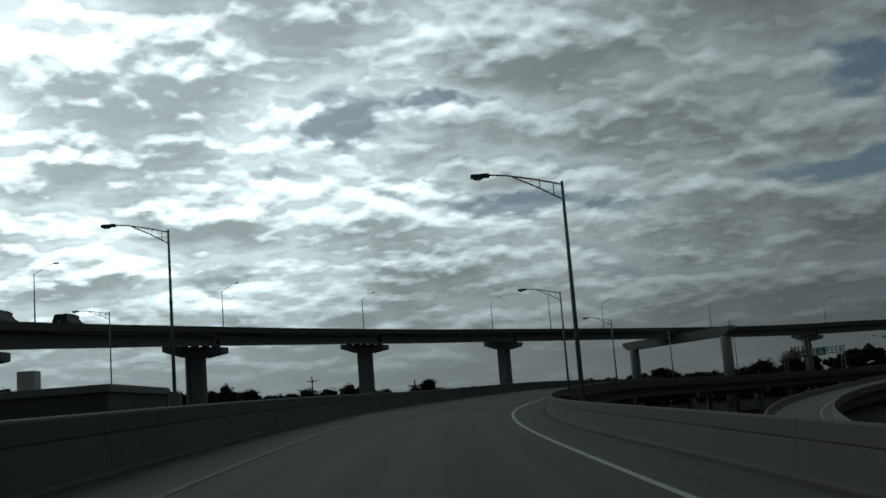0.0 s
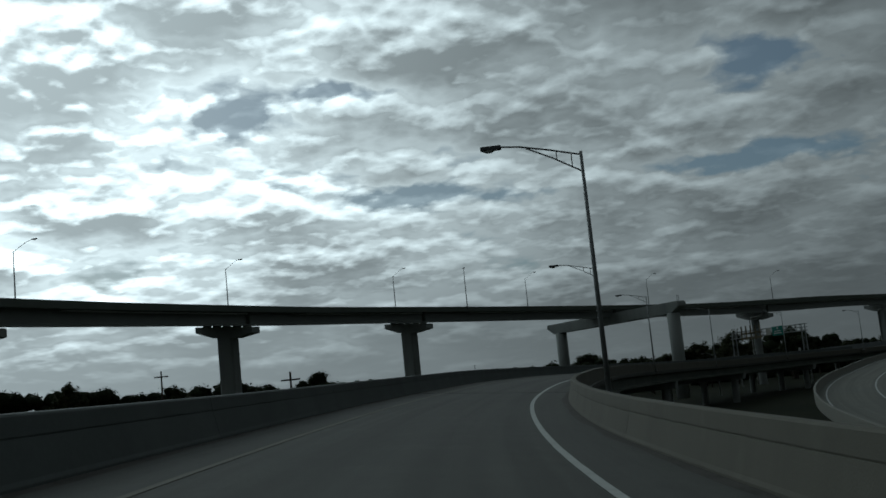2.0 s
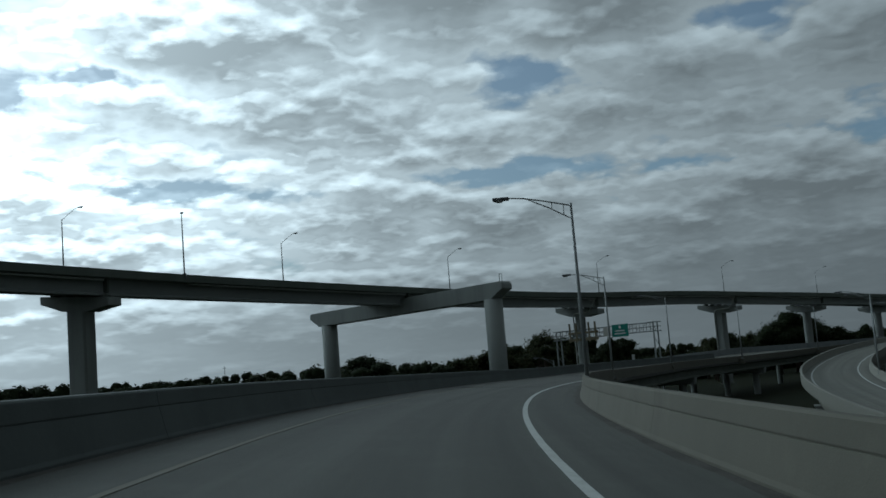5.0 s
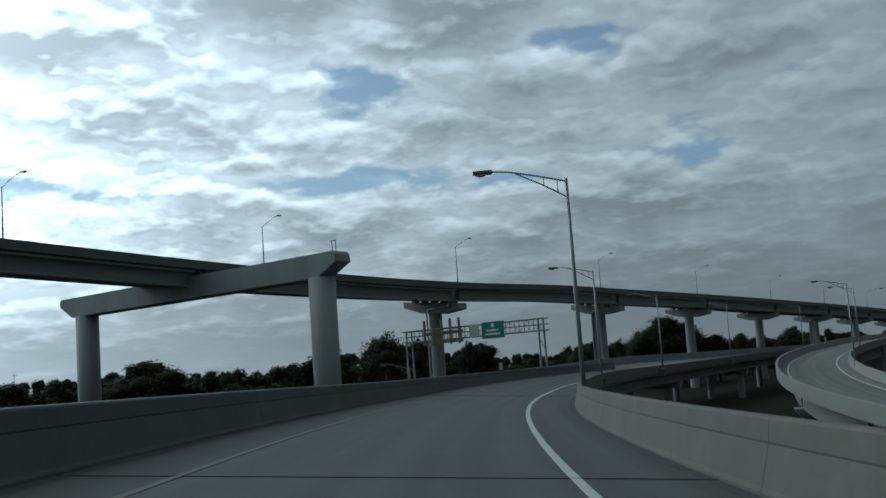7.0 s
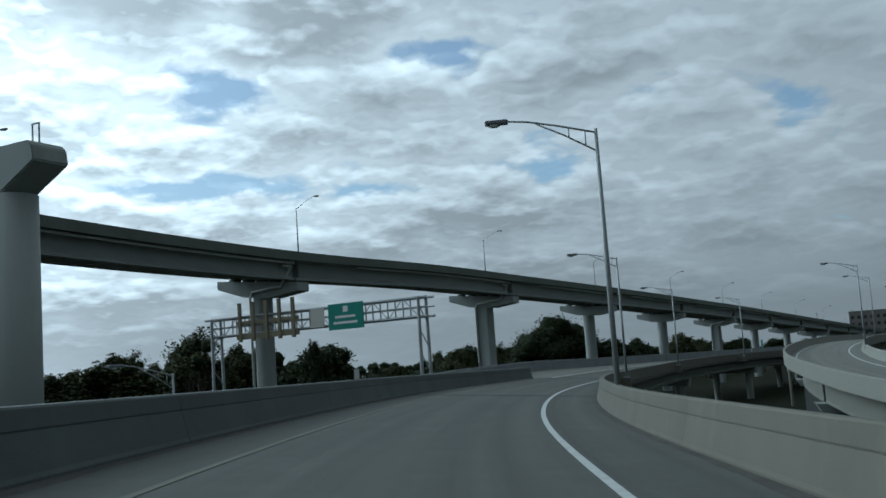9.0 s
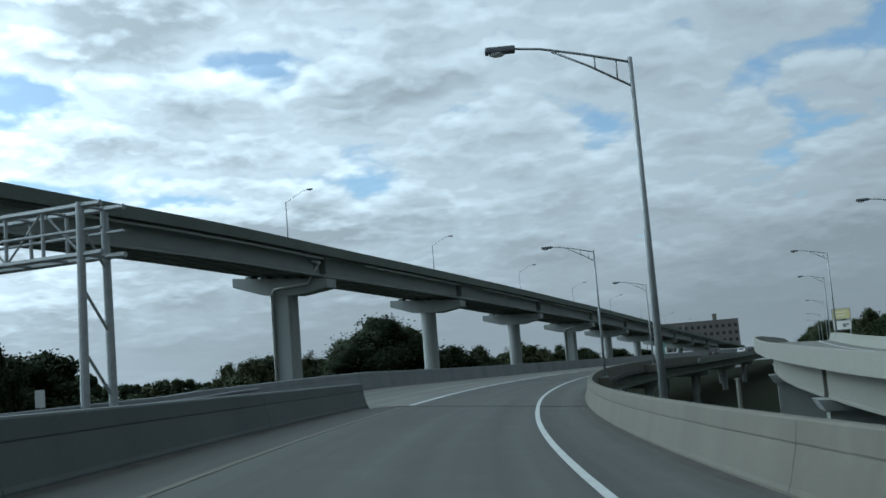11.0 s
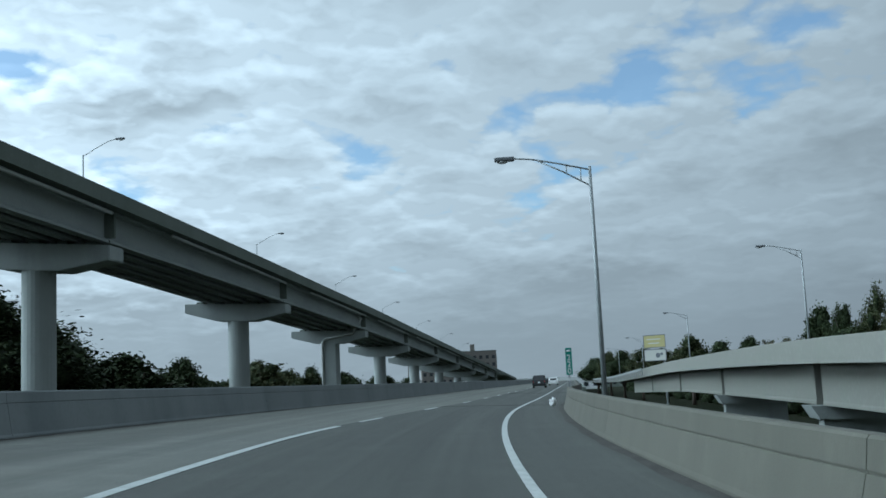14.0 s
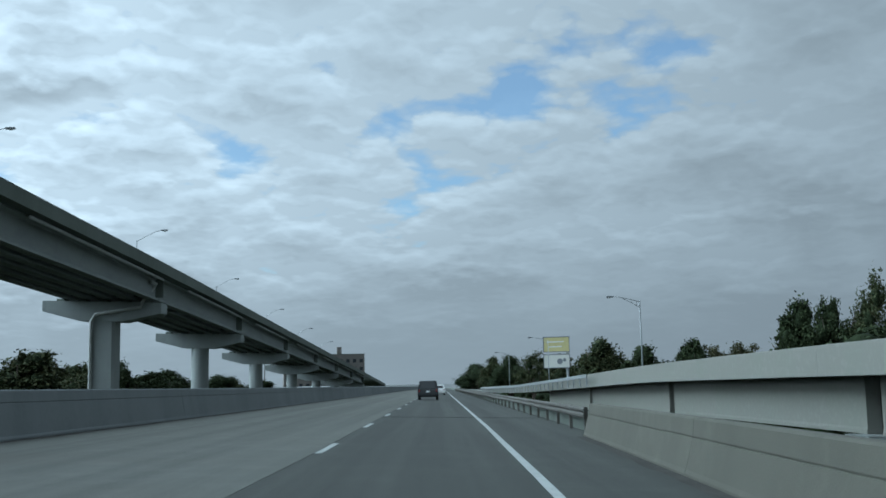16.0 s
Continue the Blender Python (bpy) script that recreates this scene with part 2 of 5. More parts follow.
ASPHALT = material("road_asphalt", (0.059, 0.061, 0.053), 0.85, spots=[((0.05, 0.05, 0.05), 0.4, 0.65, (0.048, 0.050, 0.044), 0.7), (0.7, 0.5, 0.75, (0.082, 0.085, 0.074), 0.55), (60.0, 0.45, 0.7, (0.13, 0.134, 0.12), 0.5), (6.0, 0.55, 0.8, (0.042, 0.046, 0.045), 0.4)], bump=0.3, bump_scale=120, worn=0.3)
SLAB = material("road_concrete", (0.122, 0.124, 0.105), 0.88, spots=[((0.06, 0.06, 0.06), 0.4, 0.65, (0.112, 0.117, 0.105), 0.6), (0.9, 0.5, 0.75, (0.19, 0.19, 0.168), 0.5), (0.22, 0.52, 0.72, (0.105, 0.10, 0.082), 0.6), (50.0, 0.45, 0.7, (0.23, 0.235, 0.21), 0.4)], bump=0.25, bump_scale=110, worn=0.22)
PIER = material("pier_concrete", (0.315, 0.335, 0.32), 0.85, spots=[((0.5, 0.5, 0.07), 0.45, 0.72, (0.21, 0.23, 0.22), 0.65), (5.0, 0.5, 0.8, (0.37, 0.39, 0.365), 0.4), (0.4, 0.5, 0.75, (0.25, 0.265, 0.245), 0.4)], bump=0.2, bump_scale=14)
GIRDER = material("girder_concrete", (0.30, 0.32, 0.305), 0.8, spots=[((0.25, 0.25, 0.9), 0.45, 0.7, (0.225, 0.245, 0.245), 0.6), (3.0, 0.55, 0.8, (0.17, 0.185, 0.185), 0.35)], bump=0.15, bump_scale=12)
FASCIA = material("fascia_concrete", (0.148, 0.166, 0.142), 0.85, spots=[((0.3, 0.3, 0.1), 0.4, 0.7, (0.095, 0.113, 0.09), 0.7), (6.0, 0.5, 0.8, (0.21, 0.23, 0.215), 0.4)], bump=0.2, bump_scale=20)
RAMPFACE = material("ramp_concrete", (0.208, 0.206, 0.18), 0.88, spots=[((0.4, 0.4, 0.08), 0.45, 0.72, (0.20, 0.21, 0.175), 0.6), (4.0, 0.5, 0.8, (0.29, 0.292, 0.262), 0.4), (0.5, 0.5, 0.75, (0.20, 0.198, 0.17), 0.5)], bump=0.2, bump_scale=18)
GALV = material("galvanised_steel", (0.33, 0.35, 0.35), 0.6, 0.45, spots=[(6.0, 0.45, 0.7, (0.24, 0.255, 0.255), 0.6)])
WEATHERED = material("weathered_steel", (0.13, 0.125, 0.11), 0.75, 0.3, spots=[(3.0, 0.45, 0.7, (0.085, 0.07, 0.05), 0.7), (0.4, 0.45, 0.65, (0.17, 0.165, 0.15), 0.6)])
HEADMETAL = material("lamp_housing", (0.16, 0.17, 0.18), 0.55, 0.3, spots=[(15.0, 0.5, 0.7, (0.1, 0.1, 0.11), 0.5)])
LENS = material("lamp_glass", (0.55, 0.56, 0.55), 0.2)
WHITE = material("white_paint", (0.48, 0.50, 0.48), 0.75, spots=[(3.0, 0.45, 0.7, (0.34, 0.355, 0.335), 0.7), (30.0, 0.5, 0.7, (0.22, 0.23, 0.22), 0.5)], bump=0.2, bump_scale=80)
YELLOW = material("yellow_paint", (0.115, 0.108, 0.078), 0.8, spots=[(2.0, 0.4, 0.7, (0.10, 0.10, 0.085), 0.9), (30.0, 0.45, 0.7, (0.14, 0.13, 0.11), 0.6)])
DARK = material("joint_rubber", (0.03, 0.03, 0.03), 0.8, spots=[(5.0, 0.5, 0.7, (0.06, 0.06, 0.055), 0.5)])
DIRT = material("road_grit", (0.055, 0.052, 0.045), 0.95, spots=[(1.1, 0.4, 0.6, (0.085, 0.08, 0.07), 0.8), (14.0, 0.45, 0.7, (0.03, 0.028, 0.024), 0.6)], bump=0.4, bump_scale=60)
GRASS = material("grass_ground", (0.014, 0.018, 0.009), 0.95, spots=[(0.05, 0.4, 0.65, (0.022, 0.024, 0.012), 0.7), (0.6, 0.45, 0.7, (0.010, 0.014, 0.006), 0.6), (0.012, 0.5, 0.7, (0.03, 0.03, 0.018), 0.5)], bump=0.6, bump_scale=3.0, spec=0.05)
BARK = material("bark", (0.09, 0.07, 0.055), 0.95, spots=[((3.0, 3.0, 0.6), 0.4, 0.7, (0.05, 0.04, 0.03), 0.7)], bump=0.6, bump_scale=15)
GREEN = material("sign_green", (0.02, 0.22, 0.17), 0.45, spots=[(2.0, 0.5, 0.8, (0.03, 0.19, 0.13), 0.4)])
SIGNWHITE = material("sign_white", (0.72, 0.73, 0.72), 0.5)
SIGNBACK = material("sign_weathered_board", (0.22, 0.19, 0.12), 0.7, spots=[(1.5, 0.45, 0.7, (0.14, 0.13, 0.1), 0.6)])
BOARDYELLOW = material("billboard_yellow", (0.42, 0.38, 0.17), 0.6, spots=[(1.2, 0.5, 0.8, (0.33, 0.29, 0.13), 0.6)])
BOARDWHITE = material("billboard_white", (0.5, 0.5, 0.45), 0.6, spots=[(1.0, 0.5, 0.8, (0.58, 0.57, 0.5), 0.5)])
CARBLACK = material("black_car_paint", (0.012, 0.014, 0.014), 0.25, spots=[(3.0, 0.5, 0.8, (0.02, 0.02, 0.02), 0.5)], spec=0.6)
CARWHITE = material("white_car_paint", (0.72, 0.72, 0.70), 0.3)
GLASSDARK = material("dark_car_glass", (0.02, 0.022, 0.025), 0.08, spec=0.7)
TYRE = material("tyre_rubber", (0.02, 0.02, 0.02), 0.85)
TAIL = material("tail_lamp_red", (0.18, 0.015, 0.012), 0.3)
BRICKWALL = material("brown_brick_wall", (0.165, 0.15, 0.135), 0.85, spots=[(0.3, 0.4, 0.7, (0.13, 0.12, 0.105), 0.6)])
ROOFWHITE = material("white_metal_roof", (0.62, 0.63, 0.62), 0.6, spots=[(0.2, 0.45, 0.7, (0.5, 0.51, 0.5), 0.6)])
WINDOWDARK = material("dark_window_glass", (0.03, 0.035, 0.04), 0.15)
PIPE = material("pale_pipe", (0.52, 0.53, 0.5), 0.5, spots=[(2.0, 0.45, 0.7, (0.40, 0.41, 0.38), 0.6)])
PLASTIC = material("white_plastic_sheet", (0.75, 0.75, 0.74), 0.5)


def leaf_material(name, a, b, c):
    m = bpy.data.materials.new(name)
    m.use_nodes = True
    nd = Nodes(m.node_tree)
    bsdf = m.node_tree.nodes["Principled BSDF"]
    bsdf.inputs["Roughness"].default_value = 0.8
    bsdf.inputs["Specular IOR Level"].default_value = 0.15
    geo = nd.add("ShaderNodeNewGeometry")
    col = nd.ramp(geo.outputs["Random Per Island"], [(0.0, a), (0.55, b), (1.0, c)])
    nd.link(col, bsdf.inputs["Base Color"])
    return m


# crown cores: the shade between the leaves is put into this near-black green
LEAF_SHADE = material("deep_foliage", (0.020, 0.028, 0.013), 0.95, spots=[(1.6, 0.45, 0.6, (0.032, 0.042, 0.020), 0.8), (5.0, 0.48, 0.60, (0.009, 0.013, 0.006), 0.9)], bump=1.0, bump_scale=4.0, spec=0.1)
LEAF_DARK = leaf_material("oak_leaves", (0.020, 0.030, 0.012), (0.035, 0.048, 0.020), (0.055, 0.068, 0.030))
LEAF_MID = leaf_material("elm_leaves", (0.035, 0.045, 0.018), (0.055, 0.065, 0.028), (0.085, 0.085, 0.040))
LEAF_PALE = leaf_material("willow_leaves", (0.06, 0.065, 0.035), (0.085, 0.085, 0.045), (0.12, 0.11, 0.06))


# ---- alignment of the road: station s along the lane, n to the right, h above the surface ----
def knots(pairs):
    xs, ys = [p[0] for p in pairs], [p[1] for p in pairs]
    return lambda s: np.interp(s, xs, ys)


def eased(pairs, width=9.0):
    raw = knots(pairs)
    offs = np.linspace(-width, width, 9)
    return lambda s: float(np.mean([raw(s + o) for o in offs]))


heading = knots([(-90, 7.8), (0, 7.42), (12.75, 6.64), (25.5, 5.38), (38.25, 3.81), (51, 1.69), (63.75, -0.63), (76.5, -3.02), (89.25, -5.54), (102, -7.79), (114.75, -9.63), (127.5, -11.22), (140.25, -13.00), (153, -15.71), (165.75, -18.22), (178.5, -20.47), (191.25, -22.66), (204, -24.59), (216.75, -26.50), (229.5, -28.57), (242.25, -30.85), (255, -33.28), (267.75, -35.79), (280.5, -38.30), (293.25, -40.72), (306, -43.00), (318.75, -45.41), (331.5, -47.48), (344.25, -49.63), (357, -51.91), (369.75, -54.03), (382.5, -56.21), (395.25, -57.95), (408, -59.15), (440, -60.1), (2000, -60.1)])
road_z = eased([(-90, -1.6), (0, 0.05), (25, 0.54), (51, 0.89), (76, 1.18), (102, 1.65), (127, 2.12), (153, 2.29), (178, 2.2), (204, 2.06), (229, 1.85), (255, 1.78),
                (280, 1.76), (306, 1.64), (331, 1.61), (357, 1.72), (382, 1.85), (408, 1.9), (2000, 1.9)])
bank = eased([(-90, 4.0), (0, 4.4), (25, 5.0), (50, 5.6), (76, 5.6), (102, 5.2), (128, 4.6), (153, 4.4), (255, 4.1), (331, 4.3), (344, 3.8), (357, 3.0), (382, 2.1), (408, 1.75), (450, 1.6), (2000, 1.2)])
wall_edge = eased([(-90, 3.0), (0, 3.0), (15, 2.9), (36, 2.3), (51, 2.05), (65, 1.93), (76, 1.55), (88, 1.33), (98, 1.1), (106, 1.15), (116, 1.42), (140, 1.6), (165, 1.7), (180, 1.74), (190, 1.55), (201, 1.45), (212, 1.47), (225, 1.65), (243, 1.98), (257, 1.84), (284, 1.88), (318, 1.72), (334, 1.45), (357, 1.15), (383, 1.05), (404, 1.15), (422, 1.6), (440, 1.72), (2000, 1.75)], 5.0)
edge = eased([(-90, 2.9), (0, 2.85), (15, 2.68), (32, 2.35), (51, 2.15), (65, 2.0), (80, 1.85), (96, 1.55), (116, 1.45), (140, 1.5), (165, 1.6), (180, 1.55), (200, 1.62), (229, 1.66), (243, 1.78), (257, 1.68), (284, 1.74), (318, 1.7), (334, 1.45), (346, 1.33), (357, 1.15), (369, 1.0), (383, 0.94), (396, 0.97), (404, 1.12), (422, 1.57), (440, 1.72), (2000, 1.75)], 5.0)


class Line:
    """A plan curve stepped out from headings, with the origin at station 0."""

    def __init__(self, head, lo, hi, step=0.5, start=(0.0, 0.0)):
        self.ss = np.arange(lo, hi + step, step)
        hh = np.radians([head(s) for s in self.ss])
        hm = (hh[1:] + hh[:-1]) / 2
        x = np.r_[0, np.cumsum(-np.sin(hm) * step)]
        y = np.r_[0, np.cumsum(np.cos(hm) * step)]
        x -= np.interp(0, self.ss, x) - start[0]
        y -= np.interp(0, self.ss, y) - start[1]
        self.x, self.y, self.h = x, y, hh

    def at(self, s, n=0.0):
        a = np.interp(s, self.ss, self.h)
        return np.interp(s, self.ss, self.x) + n * math.cos(a), np.interp(s, self.ss, self.y) + n * math.sin(a), a


ROAD = Line(heading, -90, 1300)


GORE = 322.0
dash_n = eased([(322, -3.5), (356, -3.95), (383, -4.1), (400, -3.1), (414, -2.45), (427, -2.2), (2000, -2.1)], 4.0)
inner_bank = knots([(-90, 0.0), (300, 0.0), (322, 0.6), (352, 3.4), (382, 2.1), (408, 1.75), (450, 1.6), (2000, 1.2)])
inner_step = knots([(-90, -1.8), (110, -1.6), (200, -0.8), (300, -0.35), (321.5, -0.2), (322, 0.0), (2000, 0.0)])


def on_road(s, n, h=0.0):
    """The banked lane, and the flatter roadway that runs beside it and joins it at the gore."""
    x, y, _ = ROAD.at(s, n)
    t = math.tan(radians(bank(s)))
    brk = dash_n(s) if s >= GORE else -5.56
    if n >= brk:
        z = -n * t
    else:
        z = -brk * t + (brk - n) * math.tan(radians(inner_bank(s))) + inner_step(s)
    return Vector((x, y, road_z(s) + z + h))


# ---- mesh helpers ----
def finish(bm, name, mat, smooth=False):
    me = bpy.data.meshes.new(name)
    bmesh.ops.recalc_face_normals(bm, faces=bm.faces[:])
    bm.to_mesh(me)
    bm.free()
    for m in mat if isinstance(mat, (list, tuple)) else [mat]:
        me.materials.append(m)
    if smooth:
        for p in me.polygons:
            p.use_smooth = True
    return me


def part(name, bm, mat, parent, label="", smooth=False):
    ob = new(name, finish(bm, name, mat, smooth) if isinstance(bm, bmesh.types.BMesh) else bm)
    ob.parent = parent
    return tagged(ob, label)


def sweep(place, ss, prof, bm=None, closed=True, caps=True):
    """A profile of (n, h) carried along stations; prof may be a function of s."""
    bm = bm or bmesh.new()
    prev = None
    rings = []
    across, along = bm.verts.layers.float.get("across"), bm.verts.layers.float.get("along")
    for s in ss:
        pr = prof(s) if callable(prof) else prof
        ring = [bm.verts.new(place(s, n, h)) for n, h in pr]
        if across:
            for v, (n, h) in zip(ring, pr):
                v[across], v[along] = n, s
        if prev:
            k = len(ring)
            for i in range(k if closed else k - 1):
                bm.faces.new((prev[i], prev[(i + 1) % k], ring[(i + 1) % k], ring[i]))
        prev = ring
        rings.append(ring)
    if closed and caps:
        bm.faces.new(rings[0])
        bm.faces.new(rings[-1])
    return bm


def stations(a, b, step=4.0):
    k = max(1, int(round((b - a) / step)))
    return [a + (b - a) * i / k for i in range(k + 1)]


def box(bm, c, size, m=None, bevel=0.0):
    r = bmesh.ops.create_cube(bm, size=1.0)
    vs = r["verts"]
    for v in vs:
        v.co = Vector((v.co.x * size[0] + c[0], v.co.y * size[1] + c[1], v.co.z * size[2] + c[2]))
    if bevel:
        es = list({e for v in vs for e in v.link_edges})
        g = bmesh.ops.bevel(bm, geom=es, offset=bevel, segments=2, affect="EDGES", profile=0.6)
        vs = list({v for f in g["faces"] for v in f.verts} | {v for v in vs if v.is_valid})
    if m is not None:
        bmesh.ops.transform(bm, matrix=m, verts=[v for v in vs if v.is_valid])
    return bm


def tube(bm, pts, radii, seg=8, cap=True):
    """A round tube through points."""
    rings = []
    pts = [Vector(p) for p in pts]
    for i, p in enumerate(pts):
        d = (pts[min(i + 1, len(pts) - 1)] - pts[max(i - 1, 0)]).normalized()
        u = d.orthogonal().normalized() if i == 0 else (u - d * u.dot(d)).normalized()
        v = d.cross(u)
        r = radii[i] if isinstance(radii, (list, tuple)) else radii
        rings.append([bm.verts.new(p + (u * math.cos(6.28318 * k / seg) + v * math.sin(6.28318 * k / seg)) * r) for k in range(seg)])
    for a, b in zip(rings, rings[1:]):
        for k in range(seg):
            bm.faces.new((a[k], a[(k + 1) % seg], b[(k + 1) % seg], b[k]))
    if cap:
        bm.faces.new(rings[0])
        bm.faces.new(rings[-1])
    return bm


def empty(name, m, label, category, group="", kind=""):
    ob = new(name)
    ob.matrix_world = m
    return tagged(ob, label, category, group, kind)


# ---- ground ----
GROUND_Z = -4.6
bm = bmesh.new()
bmesh.ops.create_grid(bm, x_segments=60, y_segments=60, size=2600)
for v in bm.verts:
    v.co = Vector((v.co.x + 150, v.co.y + 300, GROUND_Z + 0.35 * noise.noise(v.co * 0.01)))
tagged(new("ground", finish(bm, "ground", GRASS, True)), "flat dull green grass and scrub ground below the ramps", "ground", kind="structure")

# ---- the road that the lane lies on ----


def left_barrier_n(s):
    return -5.0 + 0.25 * max(0.0, min(1.0, (90 - s) / 60))


median_n = eased([(-90, -12.2), (340, -12.0), (370, -11.1), (400, -10.2), (430, -9.3), (2000, -9.2)])
right_gap = eased([(-90, 2.0), (60, 1.82), (318, 1.85), (338, 2.1), (360, 2.05), (390, 1.92), (411, 1.9), (437, 2.4), (2000, 2.45)])


def right_n(s):
    return wall_edge(s) + right_gap(s)


def deck(ss, lo, hi, top=0.0, thick=0.28, bm=None):
    def prof(s):
        a, b = lo(s), hi(s)
        k = 4
        ns = [a + (b - a) * i / k for i in range(k + 1)]
        return [(n, top) for n in ns] + [(n, top - thick) for n in reversed(ns)]
    return sweep(on_road, ss, prof, tracked())


def tracked():
    """A mesh that knows how far along and across the road each corner lies."""
    bm = bmesh.new()
    bm.verts.layers.float.new("across")
    bm.verts.layers.float.new("along")
    return bm


road = tagged(new("road", finish(deck(stations(-60, GORE, 4), lambda s: left_barrier_n(s) - 0.55, lambda s: right_n(s) + 0.6), "road", ASPHALT)),
              "grey worn asphalt lane of a curving elevated ramp", "road", kind="structure")
merged = tagged(new("road_merged", finish(deck(stations(GORE, 1250, 5), dash_n, lambda s: right_n(s) + 0.6), "road_merged", ASPHALT)),
                "grey asphalt lane running on beside the viaduct", "road", kind="structure")
shoulder = tagged(new("road_inner", finish(deck(stations(GORE, 1250, 5), lambda s: median_n(s) - 0.55, lambda s: dash_n(s) - 0.012), "road_inner", SLAB)),
                  "pale brownish concrete lane and shoulder by the median", "road", kind="structure")
tagged(new("road_mainline", finish(deck(stations(-60, GORE, 5), lambda s: median_n(s) - 0.55, lambda s: left_barrier_n(s) - 0.58), "road_mainline", SLAB)),
                  "pale concrete roadway beside the ramp behind its barrier", "road", kind="structure")


def strip(a, b, n, w, name, mat, parent, label, step=3.0):
    return part(name, sweep(on_road, stations(a, b, step), lambda s: [(n(s) - w / 2, 0.002), (n(s) + w / 2, 0.002), (n(s) + w / 2, 0.009), (n(s) - w / 2, 0.009)]), mat, parent, label)


strip(-58, GORE, edge, 0.14, "edge_line", WHITE, road, "solid white edge line")
strip(GORE, 1200, edge, 0.14, "edge_line", WHITE, merged, "solid white edge line")
strip(-58, GORE - 1.0, lambda s: -3.45, 0.12, "yellow_line", YELLOW, road, "faded yellow edge line")
strip(GORE + 0.5, 387, lambda s: dash_n(s) + 0.12, 0.2, "gore_line", WHITE, merged, "wide solid white merge line")
for i in range(40):
    a = 390.2 + i * 12.7
    strip(a, a + 3.4, lambda s: dash_n(s) + 0.09, 0.14, "lane_dash", WHITE, merged, "", 1.7)
# dirt gathered along the foot of the parapets
def gutter(a, b, base, side, parent):
    rnd = random.Random(int(a) + 7)
    bm = bmesh.new()
    prev = None
    for s in stations(a, b, 1.1):
        w = 0.16 + 0.22 * abs(noise.noise(Vector((s * 0.13, 3.1, 0)))) + rnd.uniform(0, 0.09)
        pair = [bm.verts.new(on_road(s, base(s) - side * 0.004, 0.004)), bm.verts.new(on_road(s, base(s) - side * w, 0.004))]
        if prev:
            bm.faces.new((prev[0], prev[1], pair[1], pair[0]))
        prev = pair
    part("gutter_dirt", bm, DIRT, parent, "dark grit along the parapet's foot")


gutter(-50, GORE - 0.5, right_n, 1, road)
gutter(GORE, 436, right_n, 1, merged)
gutter(-50, GORE - 3, left_barrier_n, -1, road)
gutter(GORE, 640, median_n, -1, shoulder)
# expansion joints across the deck
for s in (62.0, 105.0, 192.0, 236.0, 279.0, GORE - 0.4):
    part("expansion_joint", sweep(on_road, [s, s + 0.05], lambda q: [(left_barrier_n(q), 0.003), (right_n(q), 0.003), (right_n(q), 0.012), (left_barrier_n(q), 0.012)]), DARK, road, "dark expansion joint")
for s in (365.0, 408.0, 452.0):
    part("expansion_joint", sweep(on_road, [s, s + 0.05], lambda q: [(dash_n(q), 0.003), (right_n(q), 0.003), (right_n(q), 0.012), (dash_n(q), 0.012)]), DARK, merged, "dark expansion joint")


# single-slope barrier with a groove below its top band: traffic face at n = 0, body towards +n
def barrier_profile(h, side=1, wid=0.42):
    g = h - 0.29
    p = [(0.0, -0.30), (0.0, 0.04), (0.03, 0.10), (0.145, g - 0.012), (0.165, g - 0.008), (0.165, g + 0.012), (0.15, g + 0.016), (0.18, h - 0.03), (0.205, h), (wid - 0.02, h), (wid, h - 0.03), (wid, -0.30)]
    return [(side * n, z) for n, z in p]


def barrier_run(name, label, a, b, base_n, h, side, mat, seg_len, wid=0.42, group=""):
    holder = tagged(new(name), label, "barrier", group, "structure")
    s = a
    prof = barrier_profile(h, side, wid)
    while s < b - 0.5:
        e = min(s + seg_len, b)
        part("panel", sweep(on_road, stations(s + 0.008, e - 0.008, 3.7), lambda q: [(base_n(q) + n, z) for n, z in prof]), mat, holder)
        s = e
    return holder


barrier_run("barrier_right", "weathered beige concrete parapet along the ramp's inner edge", -58, 436.6, right_n, 0.86, 1, BARRIER, 14.6)
barrier_run("barrier_left", "dark weathered concrete barrier along the ramp's outer edge", -58, GORE - 2.6, left_barrier_n, 0.88, -1, DARKWALL, 14.6)
barrier_run("barrier_median", "blue-grey concrete wall along the far edge of the roadway", -58, 1000, median_n, 1.12, -1, PARAPET, 22.0, 0.5)
# steel guardrail in front of the far wall, ending beside the gore
guardrail = tagged(new("guardrail"), "dull galvanised steel guardrail on posts before the concrete wall", "guardrail", kind="structure")
WAVE = [(0.0, 0.70), (0.05, 0.74), (0.05, 0.80), (0.0, 0.84), (0.05, 0.89), (0.05, 0.95), (0.0, 0.99), (-0.02, 0.99), (0.03, 0.95), (0.03, 0.89), (-0.02, 0.84), (0.03, 0.80), (0.03, 0.74), (-0.02, 0.70)]
part("rail", sweep(on_road, stations(268, 328.4, 3.8), lambda q: [(median_n(q) + 0.6 + n, z) for n, z in WAVE]), HEADMETAL, guardrail)
for s in np.arange(268.4, 328.3, 3.74):
    part("post", sweep(on_road, [s, s + 0.12], lambda q: [(median_n(q) + 0.42, -0.02), (median_n(q) + 0.56, -0.02), (median_n(q) + 0.56, 0.98), (median_n(q) + 0.42, 0.98)]), HEADMETAL, guardrail)
